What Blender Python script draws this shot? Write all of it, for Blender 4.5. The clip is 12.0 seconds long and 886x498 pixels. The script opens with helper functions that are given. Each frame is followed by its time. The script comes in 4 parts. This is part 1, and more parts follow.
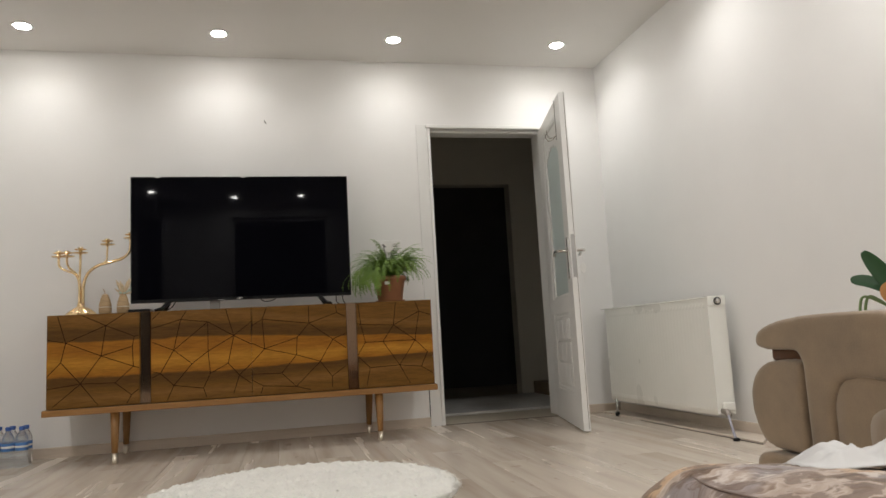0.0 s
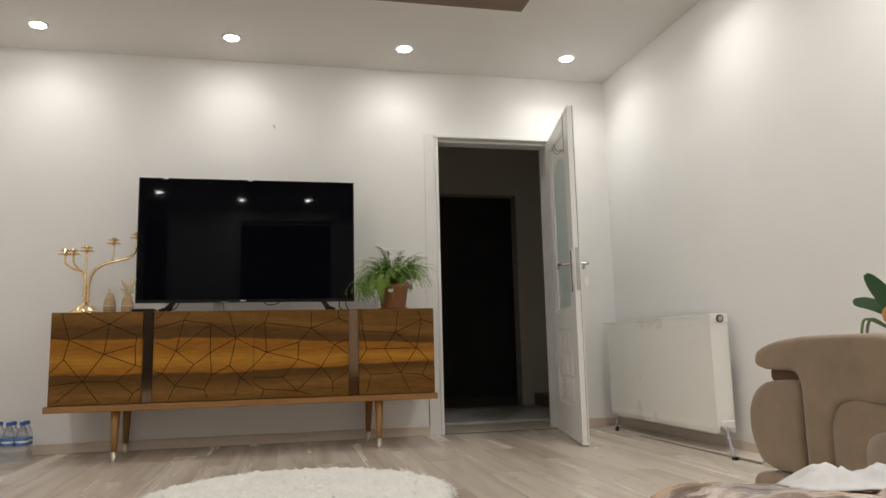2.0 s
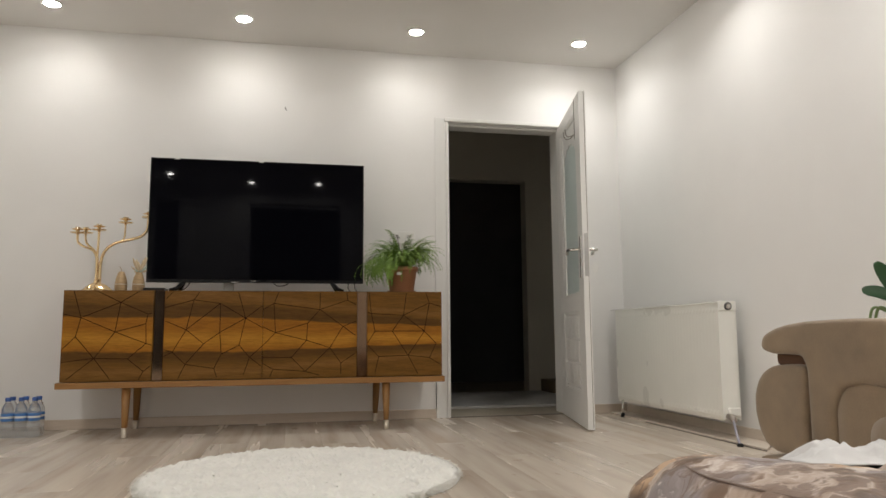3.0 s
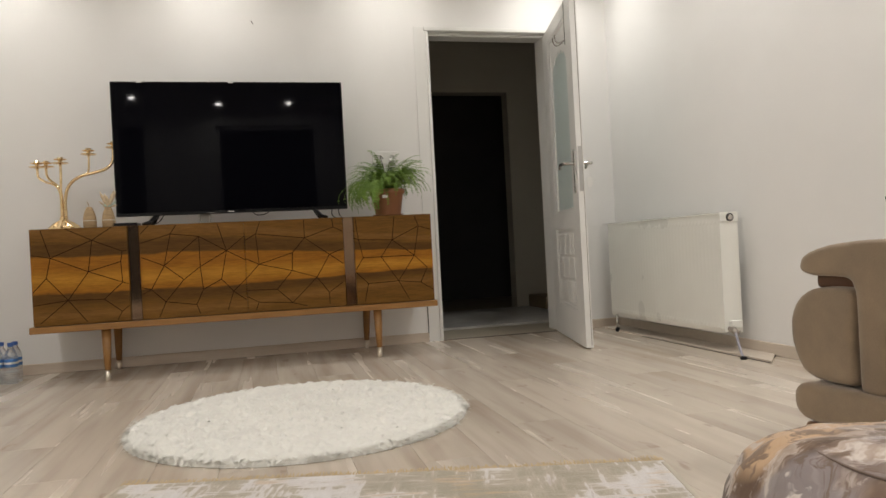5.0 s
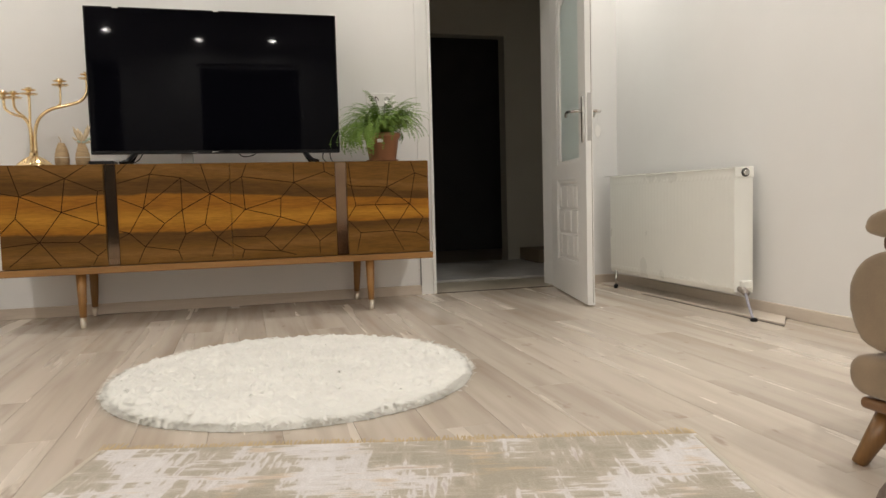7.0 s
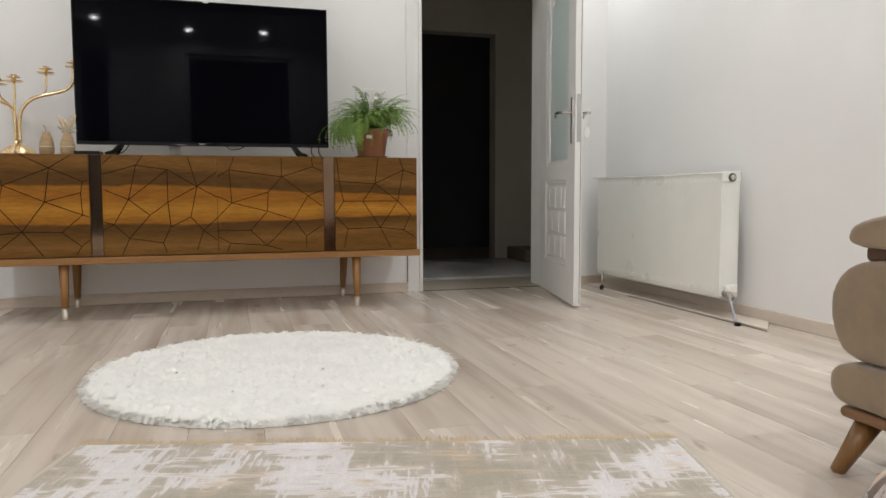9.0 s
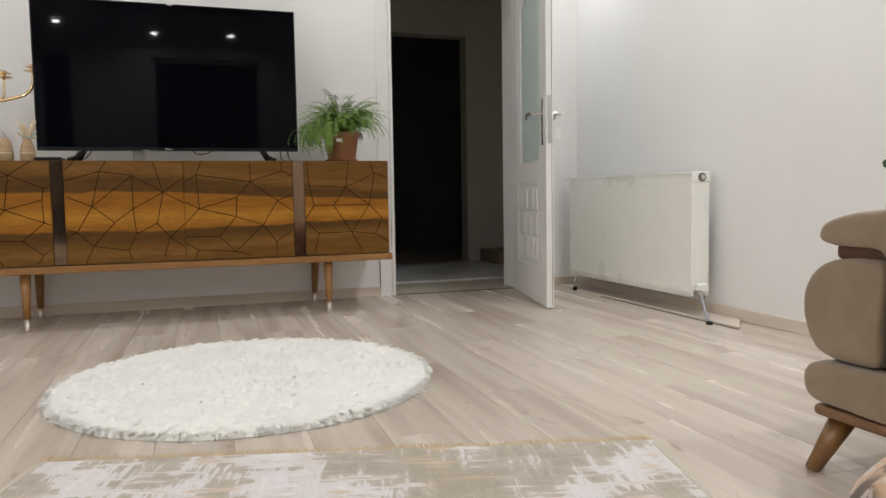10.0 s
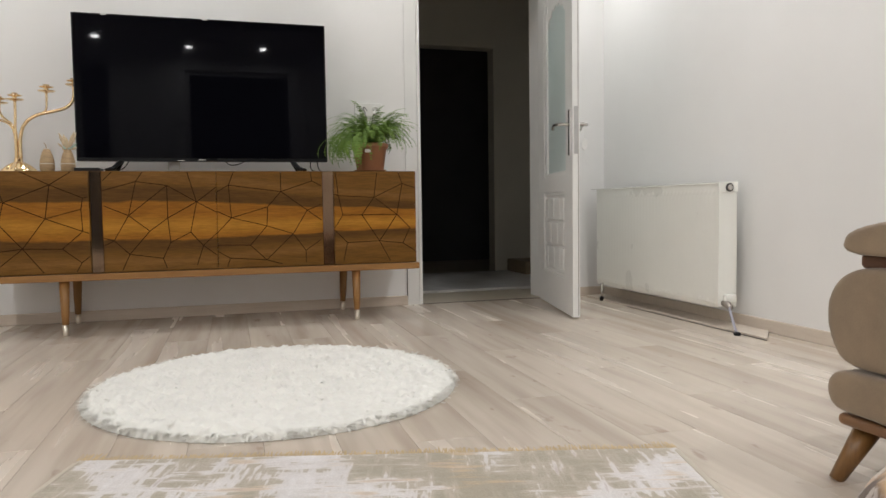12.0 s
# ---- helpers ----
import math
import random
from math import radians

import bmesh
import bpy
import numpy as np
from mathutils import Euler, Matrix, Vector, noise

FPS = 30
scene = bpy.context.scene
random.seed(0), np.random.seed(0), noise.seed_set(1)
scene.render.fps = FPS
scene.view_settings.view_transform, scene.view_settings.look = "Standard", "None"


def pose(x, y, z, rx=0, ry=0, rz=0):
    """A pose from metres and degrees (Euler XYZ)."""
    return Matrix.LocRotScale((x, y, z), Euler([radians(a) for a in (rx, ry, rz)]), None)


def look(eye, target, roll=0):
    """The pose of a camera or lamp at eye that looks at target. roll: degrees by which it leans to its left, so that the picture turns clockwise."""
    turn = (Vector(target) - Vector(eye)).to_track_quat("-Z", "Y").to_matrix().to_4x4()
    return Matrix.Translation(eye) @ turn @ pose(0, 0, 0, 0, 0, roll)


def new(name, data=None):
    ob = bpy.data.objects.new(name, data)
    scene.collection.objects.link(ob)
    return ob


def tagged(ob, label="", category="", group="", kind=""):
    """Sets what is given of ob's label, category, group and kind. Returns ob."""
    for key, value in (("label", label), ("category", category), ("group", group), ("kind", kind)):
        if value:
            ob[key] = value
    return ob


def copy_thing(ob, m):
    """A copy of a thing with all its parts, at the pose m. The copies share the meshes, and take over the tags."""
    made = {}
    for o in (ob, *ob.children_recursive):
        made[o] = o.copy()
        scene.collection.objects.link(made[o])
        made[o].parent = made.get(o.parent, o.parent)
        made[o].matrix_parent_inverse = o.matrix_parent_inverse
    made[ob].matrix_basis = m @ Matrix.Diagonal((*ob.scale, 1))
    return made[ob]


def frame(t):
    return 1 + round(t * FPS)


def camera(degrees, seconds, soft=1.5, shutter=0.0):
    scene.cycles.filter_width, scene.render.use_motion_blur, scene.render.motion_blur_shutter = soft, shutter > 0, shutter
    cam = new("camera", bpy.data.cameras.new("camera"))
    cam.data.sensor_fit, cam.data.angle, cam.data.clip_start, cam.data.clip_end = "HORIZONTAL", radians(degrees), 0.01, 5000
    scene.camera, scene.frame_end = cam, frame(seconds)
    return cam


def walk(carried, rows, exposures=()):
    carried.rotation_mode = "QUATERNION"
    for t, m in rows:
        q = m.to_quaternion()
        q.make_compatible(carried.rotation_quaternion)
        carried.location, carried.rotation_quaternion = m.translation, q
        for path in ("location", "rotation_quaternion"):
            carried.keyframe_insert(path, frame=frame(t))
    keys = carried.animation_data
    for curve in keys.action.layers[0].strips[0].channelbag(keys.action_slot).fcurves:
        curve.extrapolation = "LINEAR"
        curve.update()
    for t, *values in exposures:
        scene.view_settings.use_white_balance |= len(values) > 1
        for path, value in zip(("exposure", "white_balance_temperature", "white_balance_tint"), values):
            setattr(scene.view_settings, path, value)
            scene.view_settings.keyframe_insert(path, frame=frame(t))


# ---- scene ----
cam = camera(63.2, 12.0)
PATH = [
    (0, (-2.382, -4.876, 0.575), (-1.934, -2.943, 0.825), -3.2),
    (0.5, (-2.385, -4.892, 0.564), (-1.948, -2.957, 0.817), -2.7),
    (1, (-2.389, -4.887, 0.559), (-1.963, -2.95, 0.817), -2.2),
    (1.5, (-2.378, -4.896, 0.572), (-1.953, -2.96, 0.841), -1.6),
    (2, (-2.377, -4.89, 0.577), (-1.944, -2.957, 0.851), -1.4),
    (2.5, (-2.385, -4.901, 0.571), (-1.98, -2.957, 0.807), -0.8),
    (2.7, (-2.377, -4.900, 0.557), (-1.973, -2.956, 0.795), -0.7),
    (4.3, (-2.411, -4.870, 0.572), (-1.944, -2.935, 0.759), 1.9),
    (4.5, (-2.389, -4.836, 0.579), (-1.905, -2.9, 0.717), 2.0),
    (4.8, (-2.435, -4.763, 0.588), (-1.940, -2.827, 0.637), -0.4),
    (5, (-2.426, -4.694, 0.615), (-1.95, -2.752, 0.614), -3.0),
    (5.5, (-2.415, -4.571, 0.645), (-1.944, -2.628, 0.676), -6.2),
    (6, (-2.444, -4.485, 0.619), (-1.932, -2.551, 0.626), -4.0),
    (6.5, (-2.453, -4.459, 0.606), (-1.92, -2.533, 0.533), -2.8),
    (7, (-2.471, -4.467, 0.613), (-1.946, -2.543, 0.472), -1.5),
    (7.2, (-2.463, -4.475, 0.598), (-1.952, -2.548, 0.442), -1.1),
    (8.8, (-2.472, -4.464, 0.631), (-1.925, -2.548, 0.458), -0.3),
    (9, (-2.466, -4.462, 0.623), (-1.908, -2.547, 0.471), -0.2),
    (9.5, (-2.461, -4.449, 0.616), (-1.868, -2.544, 0.476), -0.4),
    (10, (-2.454, -4.435, 0.623), (-1.825, -2.542, 0.478), -0.9),
    (10.5, (-2.456, -4.456, 0.625), (-1.808, -2.569, 0.483), -1.5),
    (11, (-2.45, -4.457, 0.623), (-1.806, -2.568, 0.485), -1.7),
    (11.5, (-2.458, -4.456, 0.621), (-1.848, -2.556, 0.496), -1.5),
    (12, (-2.459, -4.474, 0.62), (-1.903, -2.556, 0.505), -0.8),
]
walk(cam, [(t, look(eye, target, roll)) for t, eye, target, roll in PATH],
     exposures=[(0, -0.33, 6500, 10), (2.5, -0.34, 6600, 10), (4.5, -0.28, 6600, 10), (5.5, -0.22, 6780, 10), (7.0, -0.05, 6750, 10), (9.0, -0.03, 6170, 10), (12.0, -0.05, 6230, 10)])

# ---- light: night outside, ceiling downlights ----
world = bpy.data.worlds.new("night")
world.use_nodes = True
world.node_tree.nodes["Background"].inputs[0].default_value = (0.02, 0.025, 0.04, 1)
world.node_tree.nodes["Background"].inputs[1].default_value = 0.3
scene.world = world
scene.view_settings.exposure = 0.0
LAMP_WATTS = 8.4
LAMP_COLOUR = (0.96, 0.95, 0.93)
CEILING = 2.56
LAMPS = [(-3.82, -0.385), (-2.705, -0.385), (-1.60, -0.39), (-0.46, -0.41),
         (-0.46, -1.64), (-0.46, -2.88), (-0.46, -4.1), (-0.46, -5.3),
         (-2.06, -5.29), (-2.91, -5.34), (-3.86, -4.98), (-3.84, -3.6), (-3.84, -2.0)]


# ---- materials ----
def nodes_of(name):
    m = bpy.data.materials.new(name)
    m.use_nodes = True
    nt = m.node_tree
    return m, nt, nt.nodes["Principled BSDF"], nt.links


def mixed(nt, fac, a, b, blend="MIX"):
    n = nt.nodes.new("ShaderNodeMix")
    n.data_type, n.blend_type = "RGBA", blend
    for sock, v in ((n.inputs[0], fac), (n.inputs[6], a), (n.inputs[7], b)):
        if isinstance(v, (int, float)):
            sock.default_value = v
        elif isinstance(v, tuple):
            sock.default_value = (*v, 1) if len(v) == 3 else v
        else:
            nt.links.new(v, sock)
    return n.outputs[2]


def tex_noise(nt, coord, scale, detail=4, rough=0.6, stretch=(1, 1, 1)):
    mp = nt.nodes.new("ShaderNodeMapping")
    mp.inputs["Scale"].default_value = stretch
    nt.links.new(coord, mp.inputs[0])
    n = nt.nodes.new("ShaderNodeTexNoise")
    n.inputs["Scale"].default_value, n.inputs["Detail"].default_value, n.inputs["Roughness"].default_value = scale, detail, rough
    nt.links.new(mp.outputs[0], n.inputs[0])
    return n.outputs[0]


def ramp(nt, fac, *stops, ease="LINEAR"):
    n = nt.nodes.new("ShaderNodeValToRGB")
    n.color_ramp.interpolation = ease
    el = n.color_ramp.elements
    while len(el) < len(stops):
        el.new(0.5)
    for e, (p, c) in zip(el, stops):
        e.position, e.color = p, (*c, 1) if isinstance(c, tuple) else (c, c, c, 1)
    nt.links.new(fac, n.inputs[0])
    return n.outputs[0]


def bump(nt, bsdf, height, strength, distance=0.002):
    b = nt.nodes.new("ShaderNodeBump")
    b.inputs["Strength"].default_value, b.inputs["Distance"].default_value = strength, distance
    nt.links.new(height, b.inputs["Height"])
    nt.links.new(b.outputs[0], bsdf.inputs["Normal"])


def place(nt, which="Object"):
    return nt.nodes.new("ShaderNodeTexCoord").outputs[which]


def plain(name, colour, rough=0.5, metal=0.0, vary=0.12, scale=6.0, fine=120.0, relief=0.1, stretch=(1, 1, 1), sheen=0.0, coat=0.0):
    """Paint, plastic, metal or cloth: a colour varied at two scales, with fine relief."""
    m, nt, bsdf, links = nodes_of(name)
    c = place(nt)
    big, small = tex_noise(nt, c, scale, 3, 0.6, stretch), tex_noise(nt, c, fine, 2, 0.5, stretch)
    dark = tuple(v * (1 - vary) for v in colour)
    lite = tuple(min(1, v * (1 + vary)) for v in colour)
    col = ramp(nt, big, (0.3, dark), (0.7, lite))
    col = mixed(nt, vary * 0.6, col, ramp(nt, small, (0.3, dark), (0.7, lite)))
    links.new(col, bsdf.inputs["Base Color"])
    r = ramp(nt, big, (0.3, max(0.02, rough * 0.88)), (0.7, min(1, rough * 1.12)))
    links.new(r, bsdf.inputs["Roughness"])
    bsdf.inputs["Metallic"].default_value = metal
    bsdf.inputs["Sheen Weight"].default_value = sheen
    bsdf.inputs["Coat Weight"].default_value = coat
    if relief:
        bump(nt, bsdf, small, relief)
    return m


def wood(name, dark, lite, along="X", rough=0.4, grain=1.0, coat=0.0):
    m, nt, bsdf, links = nodes_of(name)
    c = place(nt)
    st = {"X": (0.6, 9, 9), "Y": (9, 0.6, 9), "Z": (9, 9, 0.6)}[along]
    a, b = tex_noise(nt, c, 3.0 * grain, 6, 0.6, st), tex_noise(nt, c, 18.0 * grain, 4, 0.6, st)
    col = mixed(nt, 0.35, ramp(nt, a, (0.3, dark), (0.7, lite)), ramp(nt, b, (0.35, dark), (0.65, lite)))
    links.new(col, bsdf.inputs["Base Color"])
    bsdf.inputs["Roughness"].default_value, bsdf.inputs["Coat Weight"].default_value = rough, coat
    bump(nt, bsdf, b, 0.12, 0.001)
    return m


def plank_material():
    """White-washed oak laminate with grey-brown streaks."""
    m, nt, bsdf, links = nodes_of("laminate")
    c = place(nt)
    rnd = nt.nodes.new("ShaderNodeObjectInfo").outputs["Random"]
    off = nt.nodes.new("ShaderNodeVectorMath")
    off.operation = "MULTIPLY_ADD"
    comb = nt.nodes.new("ShaderNodeCombineXYZ")
    for k in range(3):
        links.new(rnd, comb.inputs[k])
    links.new(comb.outputs[0], off.inputs[0])
    off.inputs[1].default_value = (37, 53, 11)
    links.new(c, off.inputs[2])
    v = off.outputs[0]
    a = tex_noise(nt, v, 1.3, 4, 0.5, (6.0, 0.40, 1))
    b = tex_noise(nt, v, 6, 2, 0.5, (8, 0.3, 1))
    k = tex_noise(nt, v, 2.0, 3, 0.5, (6.5, 0.50, 1))
    knot = tex_noise(nt, v, 3.4, 3, 0.6, (4.0, 1.6, 1))
    col = ramp(nt, a, (0.33, (0.480, 0.403, 0.328)), (0.50, (0.610, 0.532, 0.446)), (0.70, (0.690, 0.613, 0.527)))
    col = mixed(nt, 0.03, col, ramp(nt, b, (0.36, (0.40, 0.325, 0.255)), (0.6, (0.71, 0.64, 0.56))))
    col = mixed(nt, ramp(nt, k, (0.51, 0.0), (0.72, 0.45)), col, (0.38, 0.295, 0.235))
    col = mixed(nt, ramp(nt, knot, (0.65, 0.0), (0.73, 0.5)), col, (0.28, 0.19, 0.14))
    tone = ramp(nt, rnd, (0.0, (0.96, 0.958, 0.955)), (1.0, (1.03, 1.025, 1.02)))
    col = mixed(nt, 1.0, col, tone, "MULTIPLY")
    links.new(col, bsdf.inputs["Base Color"])
    links.new(ramp(nt, a, (0.3, 0.25), (0.7, 0.28)), bsdf.inputs["Roughness"])
    bump(nt, bsdf, b, 0.006, 0.001)
    return m


def walnut_material():
    """Banded veneer: long dark and golden bands that run the length of the fronts."""
    m, nt, bsdf, links = nodes_of("banded_walnut")
    c = place(nt)
    sep = nt.nodes.new("ShaderNodeSeparateXYZ")
    links.new(c, sep.inputs[0])
    wave = tex_noise(nt, c, 1.7, 4, 0.55, (1.4, 1, 0.9))
    fine = tex_noise(nt, c, 9, 5, 0.65, (0.9, 6, 7))
    hair = tex_noise(nt, c, 40, 4, 0.6, (0.5, 6, 8))

    def math(op, a, b):
        n = nt.nodes.new("ShaderNodeMath")
        n.operation = op
        for s, q in zip(n.inputs, (a, b)):
            if isinstance(q, (int, float)):
                s.default_value = q
            else:
                links.new(q, s)
        return n.outputs[0]
    h = math("DIVIDE", math("SUBTRACT", sep.outputs[2], 0.316), 0.514)
    lean = math("MULTIPLY", math("ADD", sep.outputs[0], 3.63), 0.017)
    pinch = math("ADD", math("MULTIPLY", math("MAXIMUM", math("ADD", sep.outputs[0], 2.6), 0.0), 0.72), 1.0)
    h = math("ADD", math("MULTIPLY", math("ADD", math("SUBTRACT", h, 0.515), lean), pinch), 0.505)
    h = math("ADD", h, math("MULTIPLY", math("SUBTRACT", wave, 0.5), 0.16))
    h = math("ADD", h, math("MULTIPLY", math("SUBTRACT", fine, 0.5), 0.035))
    # pale: lamp sheen painted along the middle of the golden band.
    brown, mid, gold, pale = (0.108, 0.050, 0.009), (0.165, 0.078, 0.013), (0.315, 0.128, 0.012), (0.46, 0.215, 0.022)
    col = ramp(nt, h, (0.0, mid), (0.10, (0.21, 0.105, 0.024)), (0.17, mid), (0.23, brown), (0.305, brown), (0.325, gold), (0.46, pale), (0.56, gold),
               (0.685, gold), (0.705, brown), (0.82, brown), (0.87, mid), (0.96, (0.21, 0.105, 0.024)), (1.0, mid))
    col = mixed(nt, 0.5, col, mixed(nt, 1.0, col, ramp(nt, hair, (0.3, (0.55, 0.5, 0.45)), (0.65, (1.15, 1.15, 1.1))), "MULTIPLY"))
    col = mixed(nt, 0.5, col, mixed(nt, 1.0, col, ramp(nt, fine, (0.3, (0.6, 0.58, 0.55)), (0.6, (1.2, 1.2, 1.2))), "MULTIPLY"))
    links.new(col, bsdf.inputs["Base Color"])
    bsdf.inputs["Roughness"].default_value, bsdf.inputs["Coat Weight"].default_value, bsdf.inputs["Coat Roughness"].default_value = 0.45, 0.0, 0.3
    bsdf.inputs["Specular IOR Level"].default_value = 0.18
    bump(nt, bsdf, hair, 0.08, 0.001)
    return m


def carpet_material():
    """Distressed flat weave: sand ground, worn white patches with cross-hatched threads, some ochre."""
    m, nt, bsdf, links = nodes_of("distressed_weave")
    c = place(nt)
    patch = tex_noise(nt, c, 2.6, 4, 0.6)
    across = tex_noise(nt, c, 4.5, 3, 0.62, (1.0, 7, 1))
    down = tex_noise(nt, c, 4.5, 3, 0.62, (8, 1.1, 1))
    ochre = tex_noise(nt, c, 3.1, 3, 0.5, (1.4, 1, 1))
    weave = tex_noise(nt, c, 260, 2, 0.5)
    strokes = mixed(nt, 1.0, across, down, "LIGHTEN")
    f = mixed(nt, 0.62, strokes, patch)
    col = ramp(nt, f, (0.44, (0.37, 0.325, 0.25)), (0.508, (0.47, 0.415, 0.335)), (0.524, (0.64, 0.60, 0.575)), (0.60, (0.72, 0.69, 0.68)))
    col = mixed(nt, ramp(nt, mixed(nt, 0.5, ochre, across), (0.55, 0.0), (0.61, 0.6)), col, (0.56, 0.40, 0.22))
    thread = mixed(nt, 1.0, across, down, "LIGHTEN")
    col = mixed(nt, ramp(nt, thread, (0.66, 0.0), (0.70, 0.55)), col, (0.43, 0.35, 0.32))
    col = mixed(nt, 0.3, col, mixed(nt, 1.0, col, ramp(nt, weave, (0.3, 0.6), (0.7, 1.2)), "MULTIPLY"))
    links.new(col, bsdf.inputs["Base Color"])
    bsdf.inputs["Roughness"].default_value, bsdf.inputs["Sheen Weight"].default_value = 0.9, 0.2
    bump(nt, bsdf, weave, 0.5, 0.002)
    return m


def velvet_print():
    """Crumpled velvet with a brown, grey and cream marbled print."""
    m, nt, bsdf, links = nodes_of("printed_velvet")
    c = place(nt)
    warp = tex_noise(nt, c, 5, 4, 0.6)
    mp = nt.nodes.new("ShaderNodeVectorMath")
    mp.operation = "MULTIPLY_ADD"
    links.new(warp, mp.inputs[0])
    mp.inputs[1].default_value = (0.22, 0.22, 0.22)
    links.new(c, mp.inputs[2])
    a, b = tex_noise(nt, mp.outputs[0], 6.5, 4, 0.6, (1, 1.7, 1)), tex_noise(nt, mp.outputs[0], 17, 4, 0.62, (1, 1.5, 1))
    d, e = tex_noise(nt, c, 4.6, 2, 0.5), tex_noise(nt, c, 5.7, 3, 0.55)
    col = ramp(nt, a, (0.38, (0.10, 0.058, 0.034)), (0.44, (0.21, 0.135, 0.09)), (0.47, (0.46, 0.37, 0.31)), (0.53, (0.36, 0.27, 0.21)), (0.56, (0.17, 0.105, 0.068)), (0.62, (0.12, 0.072, 0.046)))
    col = mixed(nt, ramp(nt, e, (0.53, 0.0), (0.60, 0.8)), col, (0.26, 0.225, 0.225))
    col = mixed(nt, ramp(nt, d, (0.55, 0.0), (0.59, 0.9)), col, (0.56, 0.37, 0.22))
    col = mixed(nt, ramp(nt, b, (0.53, 0.0), (0.57, 0.8)), col, (0.15, 0.095, 0.066))
    col = mixed(nt, ramp(nt, b, (0.36, 0.85), (0.42, 0.0)), col, (0.60, 0.53, 0.48))
    links.new(col, bsdf.inputs["Base Color"])
    bsdf.inputs["Roughness"].default_value, bsdf.inputs["Sheen Weight"].default_value, bsdf.inputs["Sheen Roughness"].default_value = 0.6, 0.15, 0.35
    bump(nt, bsdf, b, 0.6, 0.006)
    return m


def glowing(name, colour, strength):
    m, nt, bsdf, links = nodes_of(name)
    bsdf.inputs["Base Color"].default_value = (*colour, 1)
    bsdf.inputs["Emission Color"].default_value, bsdf.inputs["Emission Strength"].default_value = (*colour, 1), strength
    return m


def glassy(name, colour, rough, weight=1.0, ior=1.45):
    m, nt, bsdf, links = nodes_of(name)
    bsdf.inputs["Base Color"].default_value, bsdf.inputs["Roughness"].default_value = (*colour, 1), rough
    bsdf.inputs["Transmission Weight"].default_value, bsdf.inputs["IOR"].default_value = weight, ior
    return m


WALL = plain("wall_paint", (0.85, 0.84, 0.82), 0.65, vary=0.025, scale=1.3, fine=160, relief=0.12)
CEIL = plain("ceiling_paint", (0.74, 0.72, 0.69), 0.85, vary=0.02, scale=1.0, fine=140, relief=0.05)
LACQUER = plain("white_lacquer", (0.82, 0.815, 0.79), 0.32, vary=0.02, scale=4, relief=0.02)
ENAMEL = plain("radiator_enamel", (0.87, 0.865, 0.81), 0.3, vary=0.02, scale=3, relief=0.02)
LAMINATE = plank_material()
SKIRTING = wood("skirting_laminate", (0.56, 0.47, 0.38), (0.68, 0.59, 0.50), "X", 0.4)
SKIRTING_Y = wood("skirting_laminate_side", (0.62, 0.535, 0.445), (0.72, 0.635, 0.545), "Y", 0.4)
WALNUT = walnut_material()
OAK = wood("honey_oak", (0.25, 0.115, 0.030), (0.36, 0.180, 0.052), "X", 0.4)
OAK_Z = wood("honey_oak_leg", (0.24, 0.115, 0.033), (0.37, 0.190, 0.060), "Z", 0.38)
BEECH = wood("stained_beech", (0.17, 0.080, 0.024), (0.28, 0.145, 0.046), "Z", 0.35, coat=0.2)
# Redder than the rail wood, and darkened for the shade under the arm.
TRIMWOOD = wood("stained_beech_shaded", (0.10, 0.040, 0.018), (0.15, 0.066, 0.028), "Y", 0.42, coat=0.1)
RAILWOOD = wood("stained_beech_rail", (0.15, 0.068, 0.027), (0.23, 0.115, 0.046), "Y", 0.38, coat=0.15)
GROOVE = plain("dark_inlay", (0.036, 0.015, 0.006), 0.9, vary=0.2)
GROOVE.node_tree.nodes["Principled BSDF"].inputs["Specular IOR Level"].default_value = 0.05
BRONZE = plain("polished_bronze", (0.20, 0.135, 0.09), 0.08, 1.0, vary=0.06, relief=0)
BRASS = plain("polished_brass", (0.82, 0.62, 0.36), 0.15, 1.0, vary=0.06, relief=0)
FERRULE = plain("brushed_ferrule", (0.70, 0.64, 0.55), 0.3, 1.0, vary=0.06, relief=0.02)
CHROME = plain("satin_chrome", (0.62, 0.60, 0.57), 0.2, 1.0, vary=0.04, relief=0)
SCREEN = plain("tv_panel", (0.003, 0.003, 0.005), 0.032, vary=0.05, relief=0)
SCREEN.node_tree.nodes["Principled BSDF"].inputs["Specular IOR Level"].default_value = 0.055
BLACK = plain("black_plastic", (0.010, 0.010, 0.011), 0.3, vary=0.15, relief=0.02)
BLACK.node_tree.nodes["Principled BSDF"].inputs["Specular IOR Level"].default_value = 0.2
SUEDE = plain("taupe_suede", (0.252, 0.180, 0.113), 0.85, vary=0.24, scale=8, fine=260, relief=0.18, sheen=0.35)
TERRACOTTA = plain("terracotta_plastic", (0.37, 0.168, 0.083), 0.5, vary=0.1, relief=0.05)
PILE = plain("cream_pile", (0.82, 0.808, 0.755), 0.95, vary=0.05, scale=9, fine=60, relief=0.1, sheen=0.3)
CARPET = carpet_material()
VELVET = velvet_print()
FRINGE = plain("ochre_fringe", (0.50, 0.38, 0.22), 0.9, vary=0.2, scale=20)
GLOW = glowing("lamp_diffuser", (1.0, 0.97, 0.92), 130.0)
FROST = glassy("frosted_glass", (0.72, 0.80, 0.78), 0.45, 0.55)
PANE = glassy("window_glass", (0.9, 0.95, 0.95), 0.02)
MARBLE = plain("grey_marble", (0.56, 0.55, 0.53), 0.35, vary=0.18, scale=7, relief=0.02)
# The far room's lack of light is put into this dark colour.
FARWALL = plain("far_room_shade", (0.12, 0.115, 0.11), 0.7, vary=0.04, scale=2)
